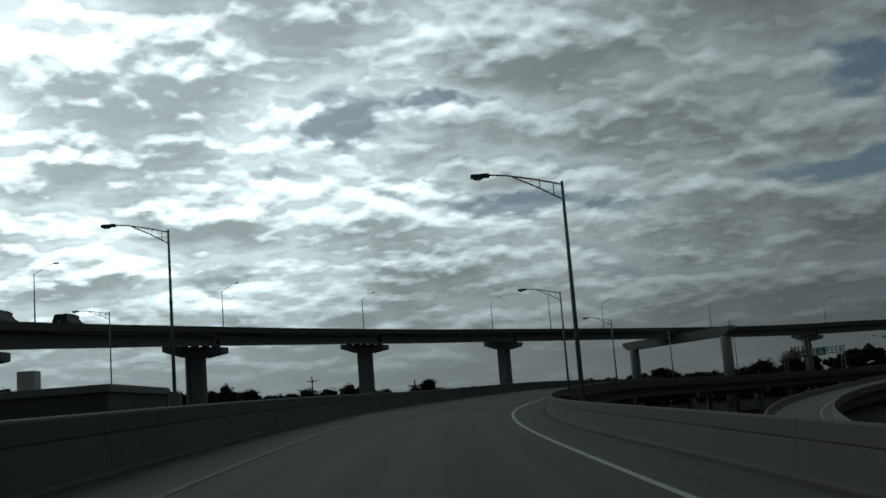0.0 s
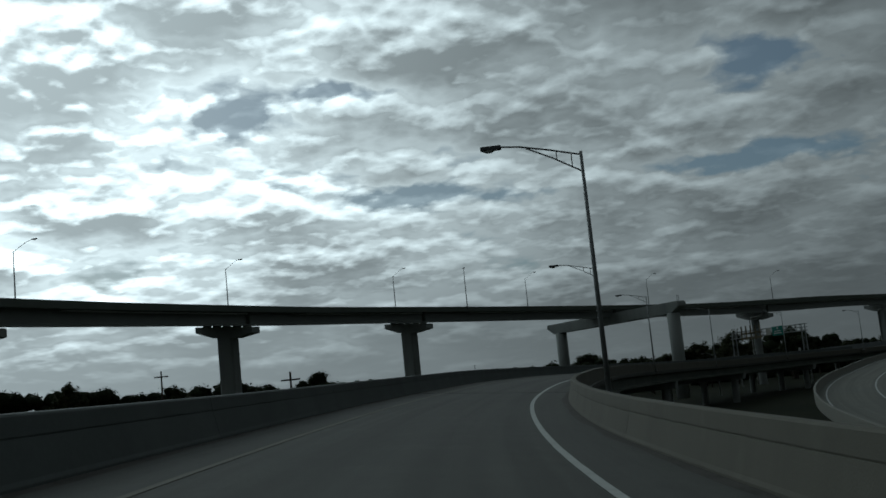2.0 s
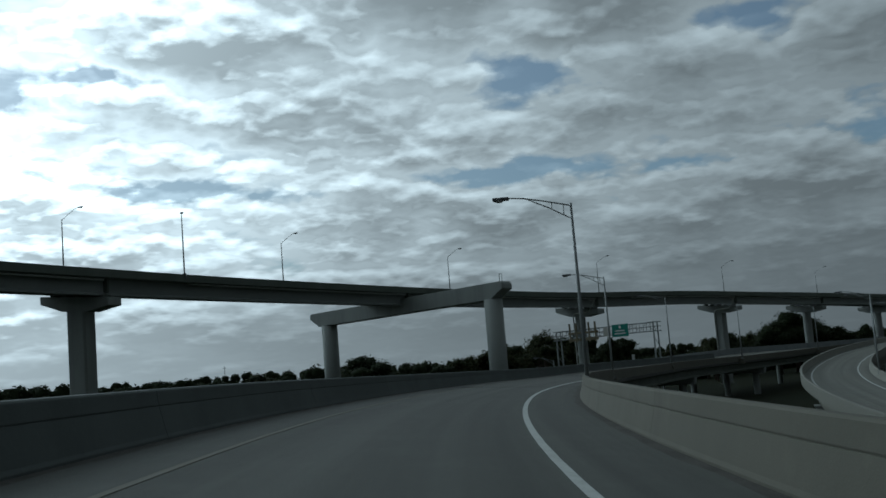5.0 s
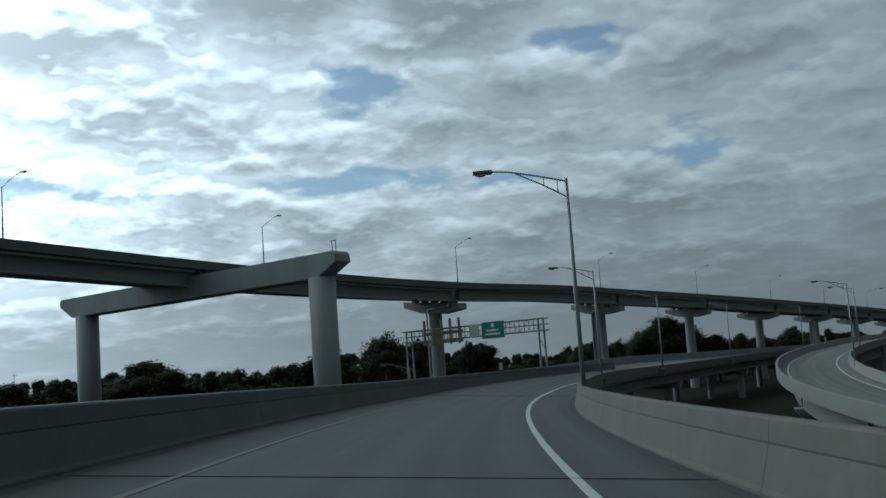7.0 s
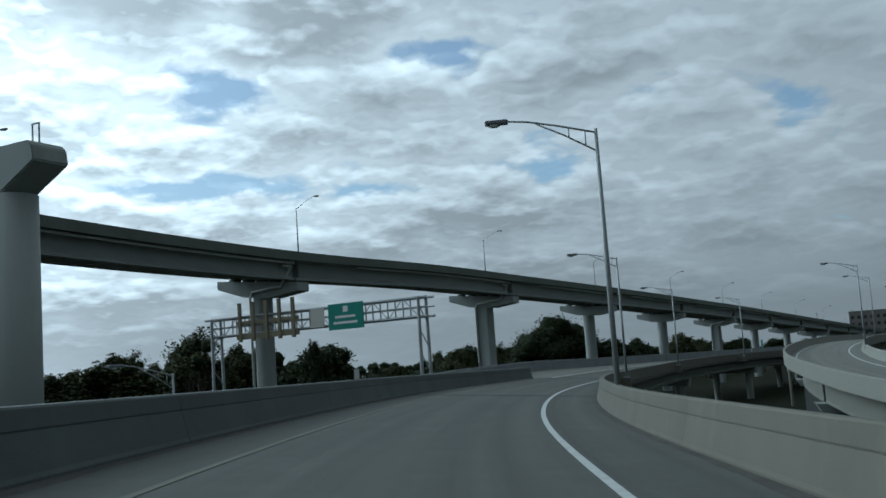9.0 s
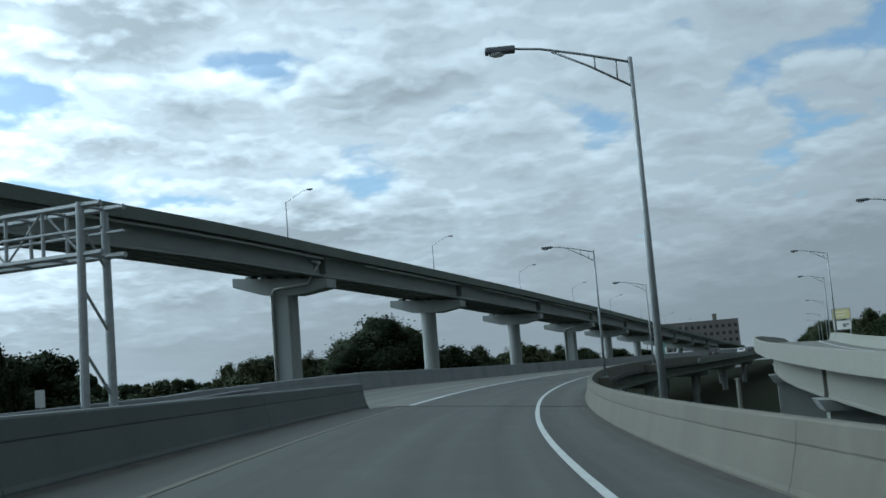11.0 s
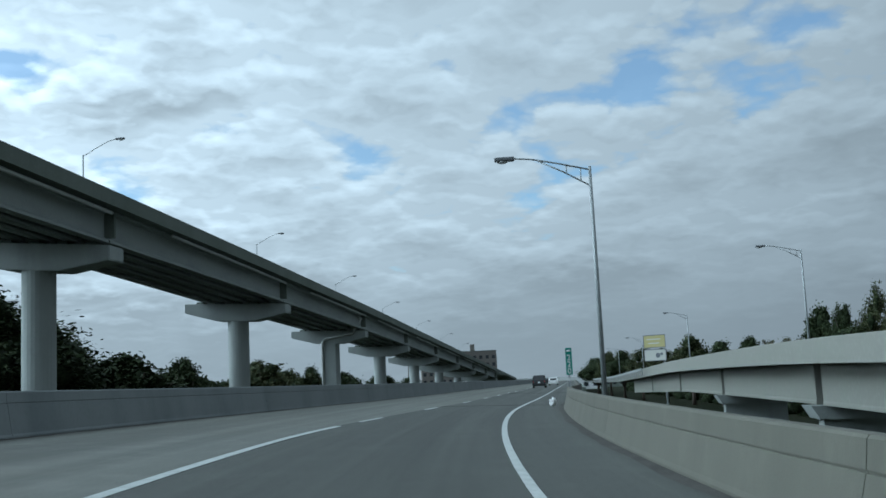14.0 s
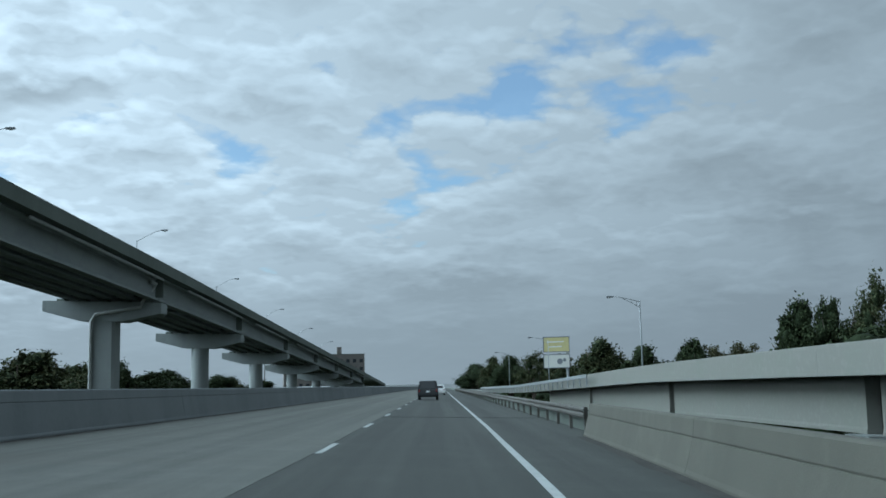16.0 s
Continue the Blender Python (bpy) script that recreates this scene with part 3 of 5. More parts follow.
# the nose at the gore ends in a short steep face
prof0 = barrier_profile(0.88, -1)
nose = sweep(on_road, stations(GORE - 2.6, GORE + 0.1, 0.3), lambda q: [(left_barrier_n(q) + n, z if z < 0 else z * (1.0 - 0.9 * max(0.0, (q - GORE + 0.2) / 0.3))) for n, z in prof0])
tagged(new("barrier_nose", finish(nose, "barrier_nose", DARKWALL)), "tapered concrete end of the ramp's outer barrier", "barrier", kind="structure")


# steel guardrail on the inner side past the parapet's end
def guardrail(name, label, place, a, b, base_n, h=0.78, steel=GALV):
    holder = tagged(new(name), label, "guardrail", kind="structure")
    wave = [(0.0, 0.0), (-0.05, -0.05), (-0.05, -0.10), (0.0, -0.155), (-0.05, -0.21), (-0.05, -0.26), (0.0, -0.31)]
    prof = [(n, h + z) for n, z in wave] + [(n + 0.012, h + z) for n, z in reversed(wave)]
    part("rail", sweep(place, stations(a, b, 4), lambda s: [(base_n(s) + n, z) for n, z in prof]), steel, holder, "corrugated steel rail")
    post = None
    s = a + 0.6
    while s < b:
        bm = bmesh.new()
        p = place(s, base_n(s) + 0.11, 0)
        x, y, hd = ROAD.at(s)
        box(bm, (0, 0, h / 2 - 0.15), (0.10, 0.16, h + 0.3), bevel=0.008)
        if post is None:
            post = finish(bm, "post", steel)
        else:
            bm.free()
        ob = part("post", post, None, holder)
        ob.matrix_world = Matrix.Translation(p) @ pose(0, 0, 0, 0, 0, math.degrees(hd))
        s += 3.8
    return holder


guardrail("guardrail_mainline", "galvanised guardrail along the roadway beside the ramp", on_road, 225, 317, lambda s: -6.9, 0.8)
guardrail("guardrail_inner", "dull weathered steel guardrail beyond the end of the parapet", on_road, 437.2, 700, lambda s: right_n(s) + 0.12, 0.74, WEATHERED)
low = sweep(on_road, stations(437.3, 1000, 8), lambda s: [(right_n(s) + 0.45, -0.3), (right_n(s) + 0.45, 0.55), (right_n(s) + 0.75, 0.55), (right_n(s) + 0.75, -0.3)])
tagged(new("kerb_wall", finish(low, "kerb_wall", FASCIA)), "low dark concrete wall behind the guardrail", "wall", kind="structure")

# girders and fascia under the road
under = tagged(new("road_girders"), "dark concrete girders carrying the ramp's deck", "girder", kind="structure")


def girder_prof(n, top=-0.28, depth=1.25):
    w, f, b = 0.11, 0.38, 0.30
    return [(n - f, top), (n + f, top), (n + f, top - 0.12), (n + w, top - 0.24), (n + w, top - depth + 0.26), (n + b, top - depth + 0.14), (n + b, top - depth),
            (n - b, top - depth), (n - b, top - depth + 0.14), (n - w, top - depth + 0.26), (n - w, top - 0.24), (n - f, top - 0.12)]


for k, off in enumerate((-11.2, -8.4, -5.6, -2.6, 0.4, None)):
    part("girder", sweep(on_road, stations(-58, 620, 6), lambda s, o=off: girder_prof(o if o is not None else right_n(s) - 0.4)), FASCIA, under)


def road_pier(s):
    top = -0.28 - 1.25
    holder = empty("road_pier", Matrix.Identity(4), "dark concrete pier bent under the ramp", "pier", "piers under the ramp", "structure")
    cap = sweep(on_road, [s - 0.7, s + 0.7], lambda q: [(median_n(q) + 0.6, top), (right_n(q), top), (right_n(q) - 0.2, top - 0.9), (median_n(q) + 0.9, top - 0.9)])
    part("cap", cap, PIER, holder)
    for n in (-9.5, -3.4, 1.8):
        p = on_road(s, n, top - 0.85)
        b = bmesh.new()
        tube(b, [(p.x, p.y, GROUND_Z - 0.3), p], 0.55, 14)
        part("column", b, PIER, holder)


for s in (20, 63, 106, 149, 192, 236, 279, 322, 365, 408, 452, 496, 540):
    road_pier(s)

# ---- inner ramp, joining from below on the inside of the curve ----
ramp_n = eased([(-60, 22.0), (230, 20.5), (271, 18.8), (330, 16.4), (366, 15.6), (387, 15.2), (410, 15.0), (442, 14.8), (480, 14.6), (560, 12.6), (660, 9.6), (2000, 9.0)])
ramp_h = eased([(-60, -8.0), (150, -5.2), (236, -2.9), (276, -1.75), (290, -1.3), (313, -0.4), (350, 0.58), (366, 0.85), (387, 1.35), (411, 1.6), (442, 1.65), (480, 1.55), (520, 0.95), (570, 0.3), (640, 0.0), (2000, 0.0)])


def on_ramp(s, n, h=0.0):
    x, y, _ = ROAD.at(s, ramp_n(s) + n)
    return Vector((x, y, road_z(s) + ramp_h(s) - 0.03 * n + h))


RAMP_W = 7.5
ramp = tagged(new("road_ramp", finish(sweep(on_ramp, stations(-40, 1000, 5), [(-0.22, 0), (RAMP_W * 0.5, 0), (RAMP_W + 0.22, 0), (RAMP_W + 0.22, -0.26), (-0.22, -0.26)], tracked()), "road_ramp", SLAB)),
              "pale concrete road of the inner ramp curving up beside the lane", "road", kind="structure")
for n, mat, lab in ((0.9, WHITE, "white edge line"), (RAMP_W - 1.4, WHITE, "white edge line")):
    part("edge_line", sweep(on_ramp, stations(-30, 900, 5), [(n - 0.08, 0.002), (n + 0.08, 0.002), (n + 0.08, 0.009), (n - 0.08, 0.009)]), mat, ramp, lab)
for nm, side, off, lab in (("barrier_ramp_outer", 1, RAMP_W - 0.12, "pale concrete parapet on the inner ramp's far side"), ("barrier_ramp_inner", -1, 0.12, "pale beige concrete parapet of the inner ramp")):
    holder = tagged(new(nm), lab, "barrier", kind="structure")
    s = -38.0
    prof = barrier_profile(0.86, side)
    while s < 640:
        part("panel", sweep(on_ramp, stations(s + 0.008, s + 17.99, 4.5), [(off + n, z) for n, z in prof]), RAMPFACE, holder)
        s += 18.0
rg = tagged(new("ramp_girders"), "pale concrete girders under the inner ramp", "girder", kind="structure")


def beam_prof(n, top=-0.26, depth=2.15):
    w, b = 0.27, 0.30
    return [(n - w, top), (n + w, top), (n + w, top - depth + 0.24), (n + b, top - depth + 0.14), (n + b, top - depth), (n - b, top - depth), (n - b, top - depth + 0.14), (n - w, top - depth + 0.24)]


s = 150.0
while s < 520:
    for n in (1.6, 3.1, 4.5, RAMP_W - 1.6):
        part("girder", sweep(on_ramp, stations(s + 0.7, s + 32.3, 4), beam_prof(n)), RAMPFACE, rg)
    part("diaphragm", sweep(on_ramp, [s + 1.0, s + 1.25], [(1.9, -0.27), (RAMP_W - 1.9, -0.27), (RAMP_W - 1.9, -2.2), (1.9, -2.2)]), FASCIA, rg)
    part("diaphragm", sweep(on_ramp, [s + 31.75, s + 32.0], [(1.9, -0.27), (RAMP_W - 1.9, -0.27), (RAMP_W - 1.9, -2.2), (1.9, -2.2)]), FASCIA, rg)
    s += 33.0


def ramp_pier(s):
    holder = empty("ramp_pier", Matrix.Identity(4), "solid concrete wall pier under the inner ramp", "pier", "piers under the inner ramp", "structure")
    part("cap", sweep(on_ramp, [s - 1.1, s + 1.1], [(0.6, -2.42), (RAMP_W - 0.6, -2.42), (RAMP_W - 1.0, -3.1), (1.0, -3.1)]), PIER, holder)

    def foot(q, n, h):
        p = on_ramp(q, n, h)
        return p if h > -5 else Vector((p.x, p.y, GROUND_Z - 0.3))
    part("wall", sweep(foot, [s - 0.55, s + 0.55], [(1.3, -3.06), (RAMP_W - 1.3, -3.06), (RAMP_W - 1.3, -9.0), (1.3, -9.0)]), PIER, holder)


for s in (183, 216, 249, 282, 315, 348, 381, 414, 447):
    ramp_pier(s)
guardrail("guardrail_ramp", "galvanised guardrail on posts beside the inner ramp", on_ramp, 500, 640, lambda q: -1.2, 0.75)

# ---- the flyover ----
fly_head = knots([(-260, 16), (-200, 8), (-160, 1), (-104, -12.5), (-50, -25.5), (0, -39), (31, -46), (91, -55.2), (139, -60.2), (180, -60.3), (1000, -60.3)])
FLY = Line(fly_head, -260, 720, 0.5, (-11.8, 257.0))
# height of the pier caps under the near edge, and the tilt of the deck across the curve
cap_z = eased([(-260, 5.4), (-166, 10.3), (-146, 11.4), (-114, 12.9), (-88, 13.75), (-57, 14.55), (-6, 15.1), (16, 15.0), (38, 14.8), (84, 14.05), (108, 13.65), (130, 13.65), (147, 13.9), (165, 13.5), (198, 13.0), (235, 12.3), (258, 11.75), (294, 10.95), (390, 8.25), (720, -1.0)], 12)
tilt = eased([(-260, 0.10), (169, 0.10), (211, 0.085), (251, 0.045), (292, 0.04), (400, 0.02), (720, 0.02)], 12)
GIRD = 2.1  # girder depth


def on_fly(u, n, h=0.0):
    x, y, _ = FLY.at(u, n)
    return Vector((x, y, cap_z(u) + 0.22 + h + tilt(u) * (5.4 - n)))


FLY_HALF = 5.4
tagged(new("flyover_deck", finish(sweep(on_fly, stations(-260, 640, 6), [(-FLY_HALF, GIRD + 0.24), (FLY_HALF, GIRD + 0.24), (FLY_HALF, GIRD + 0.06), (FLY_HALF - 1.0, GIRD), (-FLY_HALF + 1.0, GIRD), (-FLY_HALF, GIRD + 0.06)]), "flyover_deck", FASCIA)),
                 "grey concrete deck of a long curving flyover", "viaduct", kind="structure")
for side, nm in ((1, "flyover_parapet_near"), (-1, "flyover_parapet_far")):
    holder = tagged(new(nm), "dark weathered concrete parapet on the flyover", "parapet", kind="structure")
    u = -258.0
    prof = [(side * (FLY_HALF - 0.40), GIRD + 0.2), (side * (FLY_HALF - 0.22), GIRD + 0.5), (side * (FLY_HALF - 0.18), GIRD + 0.95), (side * (FLY_HALF + 0.02), GIRD + 0.95), (side * (FLY_HALF + 0.02), GIRD - 0.02), (side * (FLY_HALF - 0.10), GIRD - 0.02)]
    while u < 636:
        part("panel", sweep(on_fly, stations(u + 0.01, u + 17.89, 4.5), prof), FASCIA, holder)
        u += 17.9
PIERS = [-222.0, -165.0, -105.5, -50.0, 0.0, 118.0, 170.0, 211.0, 251.5, 292.0, 329.0, 368.0, 408.0, 448.0, 488.0, 528.0]
SUPPORTS = sorted(PIERS + [62.0])


def fly_girder_prof(n):
    w, f, b = 0.13, 0.55, 0.42
    return [(n - f, GIRD), (n + f, GIRD), (n + f, GIRD - 0.10), (n + w, GIRD - 0.24), (n + w, 0.34), (n + b, 0.18), (n + b, 0.0),
            (n - b, 0.0), (n - b, 0.18), (n - w, 0.34), (n - w, GIRD - 0.24), (n - f, GIRD - 0.10)]


fg = tagged(new("flyover_girders"), "grey concrete girders under the flyover, span by span", "girder", kind="structure")
for a, b in zip(SUPPORTS, SUPPORTS[1:]):
    for n in (-3.8, -1.9, 0.0, 1.9, 3.8):
        part("girder", sweep(on_fly, stations(a + 0.12, b - 0.12, 6), fly_girder_prof(n)), GIRDER, fg)
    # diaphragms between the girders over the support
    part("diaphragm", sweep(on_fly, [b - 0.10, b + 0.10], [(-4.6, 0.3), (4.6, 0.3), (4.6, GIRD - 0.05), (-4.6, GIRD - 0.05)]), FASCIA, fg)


def fly_pier(u, round_column, piped):
    x, y, hd = FLY.at(u)
    top = cap_z(u)
    k = tilt(u)
    mid = top + k * 5.6
    off, half = (-0.55, 5.25) if u > 190 else (-0.35, 5.5) if u > 100 else (0.15, 5.35)
    m = Matrix.Translation(FLY.at(u, off)[:2] + (0,)) @ pose(0, 0, 0, 0, 0, math.degrees(hd))
    holder = empty("flyover_pier", m, "tall concrete hammerhead pier carrying the flyover", "pier", "piers of the flyover", "structure")
    bm = bmesh.new()
    prof = [(-half, 0.0), (half, 0.0), (half, -0.95), (1.9, -1.75), (-1.9, -1.75), (-half, -0.95)]
    vs = [[bm.verts.new((px, py, mid - k * px + pz)) for px, pz in prof] for py in (-1.1, 1.1)]
    for i in range(6):
        bm.faces.new((vs[0][i], vs[0][(i + 1) % 6], vs[1][(i + 1) % 6], vs[1][i]))
    bm.faces.new(vs[0])
    bm.faces.new(vs[1])
    bmesh.ops.bevel(bm, geom=bm.edges[:], offset=0.06, segments=2, affect="EDGES")
    part("hammerhead", bm, PIER, holder)
    bm = bmesh.new()
    if round_column:
        tube(bm, [(0, 0, GROUND_Z - 0.4), (0, 0, mid - 1.55)], 1.06, 24)
    else:
        w = 1.45 if u < 100 else 1.15
        sec = [(-w, -0.75), (-w + 0.25, -0.95), (w - 0.25, -0.95), (w, -0.75), (w, 0.75), (w - 0.25, 0.95), (-w + 0.25, 0.95), (-w, 0.75)]
        lo = [bm.verts.new((a, b, GROUND_Z - 0.4)) for a, b in sec]
        hi = [bm.verts.new((a, b, mid - 1.50)) for a, b in sec]
        for i in range(8):
            bm.faces.new((lo[i], lo[(i + 1) % 8], hi[(i + 1) % 8], hi[i]))
        bm.faces.new(lo)
        bm.faces.new(hi)
    part("column", bm, PIER, holder)
    for n in (-3.8, -1.9, 0.0, 1.9, 3.8):
        b = bmesh.new()
        box(b, (n, 0, mid - k * n + 0.10), (0.7, 1.3, 0.26), bevel=0.02)
        part("bearing", b, FASCIA, holder)
    if not piped:
        return
    # drain pipe: along the girder, down to the cap and down the column
    b = bmesh.new()
    tube(b, [(4.75, -2.5, top + 1.75), (4.75, -0.9, top + 1.70), (4.5, -1.24, top + 1.2), (3.7, -1.24, top + 0.15), (3.5, -1.24, top - 0.35), (-0.5, -1.24, mid - 1.15), (-0.85, -1.20, mid - 1.75), (-0.9, -1.10, mid - 2.5), (-0.9, -1.10, GROUND_Z)], 0.15, 8)
    part("drain_pipe", b, PIPE, holder, "pale drain pipe", True)


for k, u in enumerate(PIERS):
    fly_pier(u, (u > 190 or u == 118.0) and k != 9, k in (2, 5, 6, 9))
# long scupper pipe along the near girder
for a, b in zip(SUPPORTS, SUPPORTS[1:]):
    bm = bmesh.new()
    tube(bm, [on_fly(u, FLY_HALF - 0.55, GIRD - 0.22 - 0.1 * (u - a) / (b - a)) for u in stations(a + 1 + (b - a) * 0.2, b - 1, 6)], 0.12, 8)
    part("drain_pipe", bm, PIPE, fg, "pale drain pipe", True)

# straddle bent
bm = bmesh.new()
A, B = Vector((21.8, 317.6, 0)), Vector((46.7, 278.0, 0))
ax = (B - A).normalized()
ln = (B - A).length
bent = empty("straddle_bent", Matrix.Translation(A) @ Matrix.Rotation(math.atan2(ax.y, ax.x), 4, "Z"), "long pale concrete straddle beam on two columns under the flyover", "pier", kind="structure")
TOPB, TOPA = 16.2, 15.6
pr = [(0.3, TOPA), (ln - 0.45, TOPB), (ln - 0.12, TOPB - 0.32), (ln, TOPB - 1.1), (ln - 2.7, TOPB - 2.55), (2.4, TOPA - 2.4), (0, TOPA - 0.95), (0.06, TOPA - 0.25)]
vs = [[bm.verts.new((px, py, pz)) for px, pz in pr] for py in (-1.15, 1.15)]
for i in range(8):
    bm.faces.new((vs[0][i], vs[0][(i + 1) % 8], vs[1][(i + 1) % 8], vs[1][i]))
bm.faces.new(vs[0])
bm.faces.new(vs[1])
bmesh.ops.bevel(bm, geom=bm.edges[:], offset=0.07, segments=2, affect="EDGES")
part("beam", bm, PIER, bent)
for px, pz in ((4.0, TOPA - 2.3), (ln - 3.1, TOPB - 2.45)):
    bm = bmesh.new()
    tube(bm, [(px, 0, GROUND_Z - 0.4), (px, 0, pz)], 1.40, 28)
    part("column", bm, PIER, bent, smooth=True)
for k in range(2):
    bm = bmesh.new()
    tube(bm, [(ln - 1.7 + 0.5 * k, 0.3, TOPB - 0.05), (ln - 1.7 + 0.5 * k, 0.3, TOPB + 1.25)], 0.05, 6)
    part("rail_post", bm, GALV, bent)
bm = bmesh.new()
tube(bm, [(ln - 1.75, 0.3, TOPB + 1.25), (ln - 1.15, 0.3, TOPB + 1.25)], 0.05, 6)
part("top_rail", bm, GALV, bent)


# ---- street lamps ----
def lamp_meshes(pole_h, arm, rise, truss):
    """Pole from the origin, arm towards -x."""
    out = {}
    bm = bmesh.new()
    tube(bm, [(0, 0, 0), (0, 0, pole_h * 0.5), (0, 0, pole_h)], [0.10, 0.08, 0.056], 12)
    out["pole"] = finish(bm, "pole", GALV, True)
    bm = bmesh.new()
    box(bm, (0, 0, 0.03), (0.42, 0.42, 0.06), bevel=0.01)
    for a in (-0.15, 0.15):
        for b in (-0.15, 0.15):
            tube(bm, [(a, b, 0.05), (a, b, 0.12)], 0.025, 6)
    out["base_plate"] = finish(bm, "base_plate", GALV)
    bm = bmesh.new()
    top = [(0, 0, pole_h - 0.12), (-arm * 0.4, 0, pole_h - 0.12 + rise * 0.5), (-arm * 0.75, 0, pole_h - 0.12 + rise * 0.87), (-arm, 0, pole_h - 0.12 + rise)]
    tube(bm, top, 0.032, 8)
    out["arm"] = finish(bm, "arm", GALV, True)
    if truss:
        bm = bmesh.new()
        lowp = [(0, 0, pole_h - 0.72), (-arm * 0.35, 0, pole_h - 0.28 + rise * 0.25), (-arm * 0.66, 0, pole_h - 0.15 + rise * 0.77)]
        tube(bm, lowp, 0.028, 8)
        for f in (0.12, 0.3):
            tube(bm, [(-arm * f, 0, pole_h - 0.12 + rise * 0.5 * f / 0.4), (-arm * f, 0, pole_h - 0.72 + (0.44 + rise * 0.25) * f / 0.35)], 0.02, 6)
        out["brace"] = finish(bm, "brace", GALV, True)
    bm = bmesh.new()
    box(bm, (-arm - 0.28, 0, pole_h - 0.14 + rise), (0.74, 0.30, 0.15), bevel=0.05)
    out["lamp_head"] = finish(bm, "lamp_head", HEADMETAL)
    bm = bmesh.new()
    bmesh.ops.create_uvsphere(bm, u_segments=12, v_segments=6, radius=1)
    for v in bm.verts:
        v.co = Vector((v.co.x * 0.22 - arm - 0.36, v.co.y * 0.13, min(v.co.z, 0.1) * 0.10 + pole_h - 0.205 + rise))
    out["lens"] = finish(bm, "lens", LENS, True)
    return out


def street_lamp(label, m, meshes, group):
    holder = empty("street_lamp", m, label, "street lamp", group)
    for nm in ("pole", "base_plate", "arm", "brace", "lamp_head"):
        if nm in meshes:
            o = part(nm, meshes[nm], None, holder)
            if nm == "lamp_head":
                part("lens", meshes["lens"], None, o)
    return holder


def lamp_pose(place, line, s, n, h, turn=0.0):
    p = place(s, n, h)
    a = line.at(s)[2]
    return Matrix.Translation(p) @ pose(0, 0, 0, 0, 0, math.degrees(a) + turn)


TALL = lamp_meshes(8.50, 2.82, 0.60, True)
first = None
for s, ln, foot in ((-6.0, 4.7, 0.45), (39.5, 4.72, 0.7), (87.5, 4.36, 0.45), (133.0, 3.95, 0.0), (174.7, 3.95, 0.05), (217.7, 3.72, 0.1), (262.5, 3.9, 0.4), (305.5, 4.57, 0.45), (352.0, 4.15, 0.45), (395.4, 4.4, 0.45)):
    ln = max(ln, right_n(s) + 0.34)
    m = lamp_pose(on_road, ROAD, s, ln, foot)
    ped = bmesh.new()

    def far(q):
        return ln + 0.3 if abs(q - s) < 0.4 else right_n(q) + 0.5

    sweep(on_road, [s - 0.45, s - 0.3, s + 0.3, s + 0.45], lambda q: [(right_n(q) + 0.43, -0.3), (right_n(q) + 0.43, foot), (far(q), foot), (far(q), -0.3)], ped)
    part("lamp_pedestal", ped, BARRIER, bpy.data.objects["barrier_right"])
    if first is None:
        first = street_lamp("galvanised street lamp with a truss arm, standing on the parapet", m, TALL, "lamps along the ramp")
    else:
        copy_thing(first, m)
SLIM = lamp_meshes(6.5, 2.9, 1.25, False)
ff = None
for u in (-186, -138.5, -88.2, -42.5, 2.8, 43.5, 85.0, 131.5, 180.5, 227, 274, 317.5, 360, 406, 452, 498):
    m = lamp_pose(on_fly, FLY, u, -FLY_HALF + 0.12, GIRD + 0.95, 180)
    if ff is None:
        ff = street_lamp("slim grey street lamp with an upswept arm on the flyover", m, SLIM, "lamps along the flyover")
    else:
        copy_thing(ff, m)
mast = empty("signal_mast", lamp_pose(on_fly, FLY, 12.5, FLY_HALF - 0.08, GIRD + 0.95), "slim grey straight mast bolted to the flyover's parapet", "mast")
bm = bmesh.new()
tube(bm, [(0, 0, 0), (0, 0, 4.0), (0, 0, 7.6)], [0.10, 0.085, 0.06], 10)
part("pole", bm, GALV, mast, smooth=True)
bm = bmesh.new()
box(bm, (0.05, 0, 7.85), (0.42, 0.26, 0.2), bevel=0.04)
tube(bm, [(0, 0, 7.55), (0, 0, 7.8)], 0.04, 8)
part("beacon", bm, HEADMETAL, mast)
bm = bmesh.new()
box(bm, (0, 0, -0.2), (0.5, 0.26, 0.62), bevel=0.03)
part("bracket", bm, HEADMETAL, mast, "dark bolted bracket")
copy_thing(first, Matrix.Translation((-19.4, 52.0, 3.0)) @ pose(0, 0, 0, 0, 0, 5))
bm = bmesh.new()
tube(bm, [(-19.4, 52.0, GROUND_Z - 0.3), (-19.4, 52.0, 3.0)], 0.35, 14)
tagged(new("lamp_footing", finish(bm, "lamp_footing", PIER)), "tall round concrete footing under a street lamp", "footing")
copy_thing(first, Matrix.Translation((51.0, 272.5, GROUND_Z)) @ pose(0, 0, 0, 0, 0, 20))
for s in (251, 299, 347, 395, 443, 518, 593, 668):
    copy_thing(first, lamp_pose(on_ramp, ROAD, s, RAMP_W + 0.1, 0.45) @ Matrix.Translation((0, 0, 0.0)))


# ---- trees ----
BALL = bmesh.new()
bmesh.ops.create_icosphere(BALL, subdivisions=2, radius=1.0)
BALL_V = [v.co.copy() for v in BALL.verts]
BALL_F = [tuple(v.index for v in fc.verts) for fc in BALL.faces]
BALL.free()


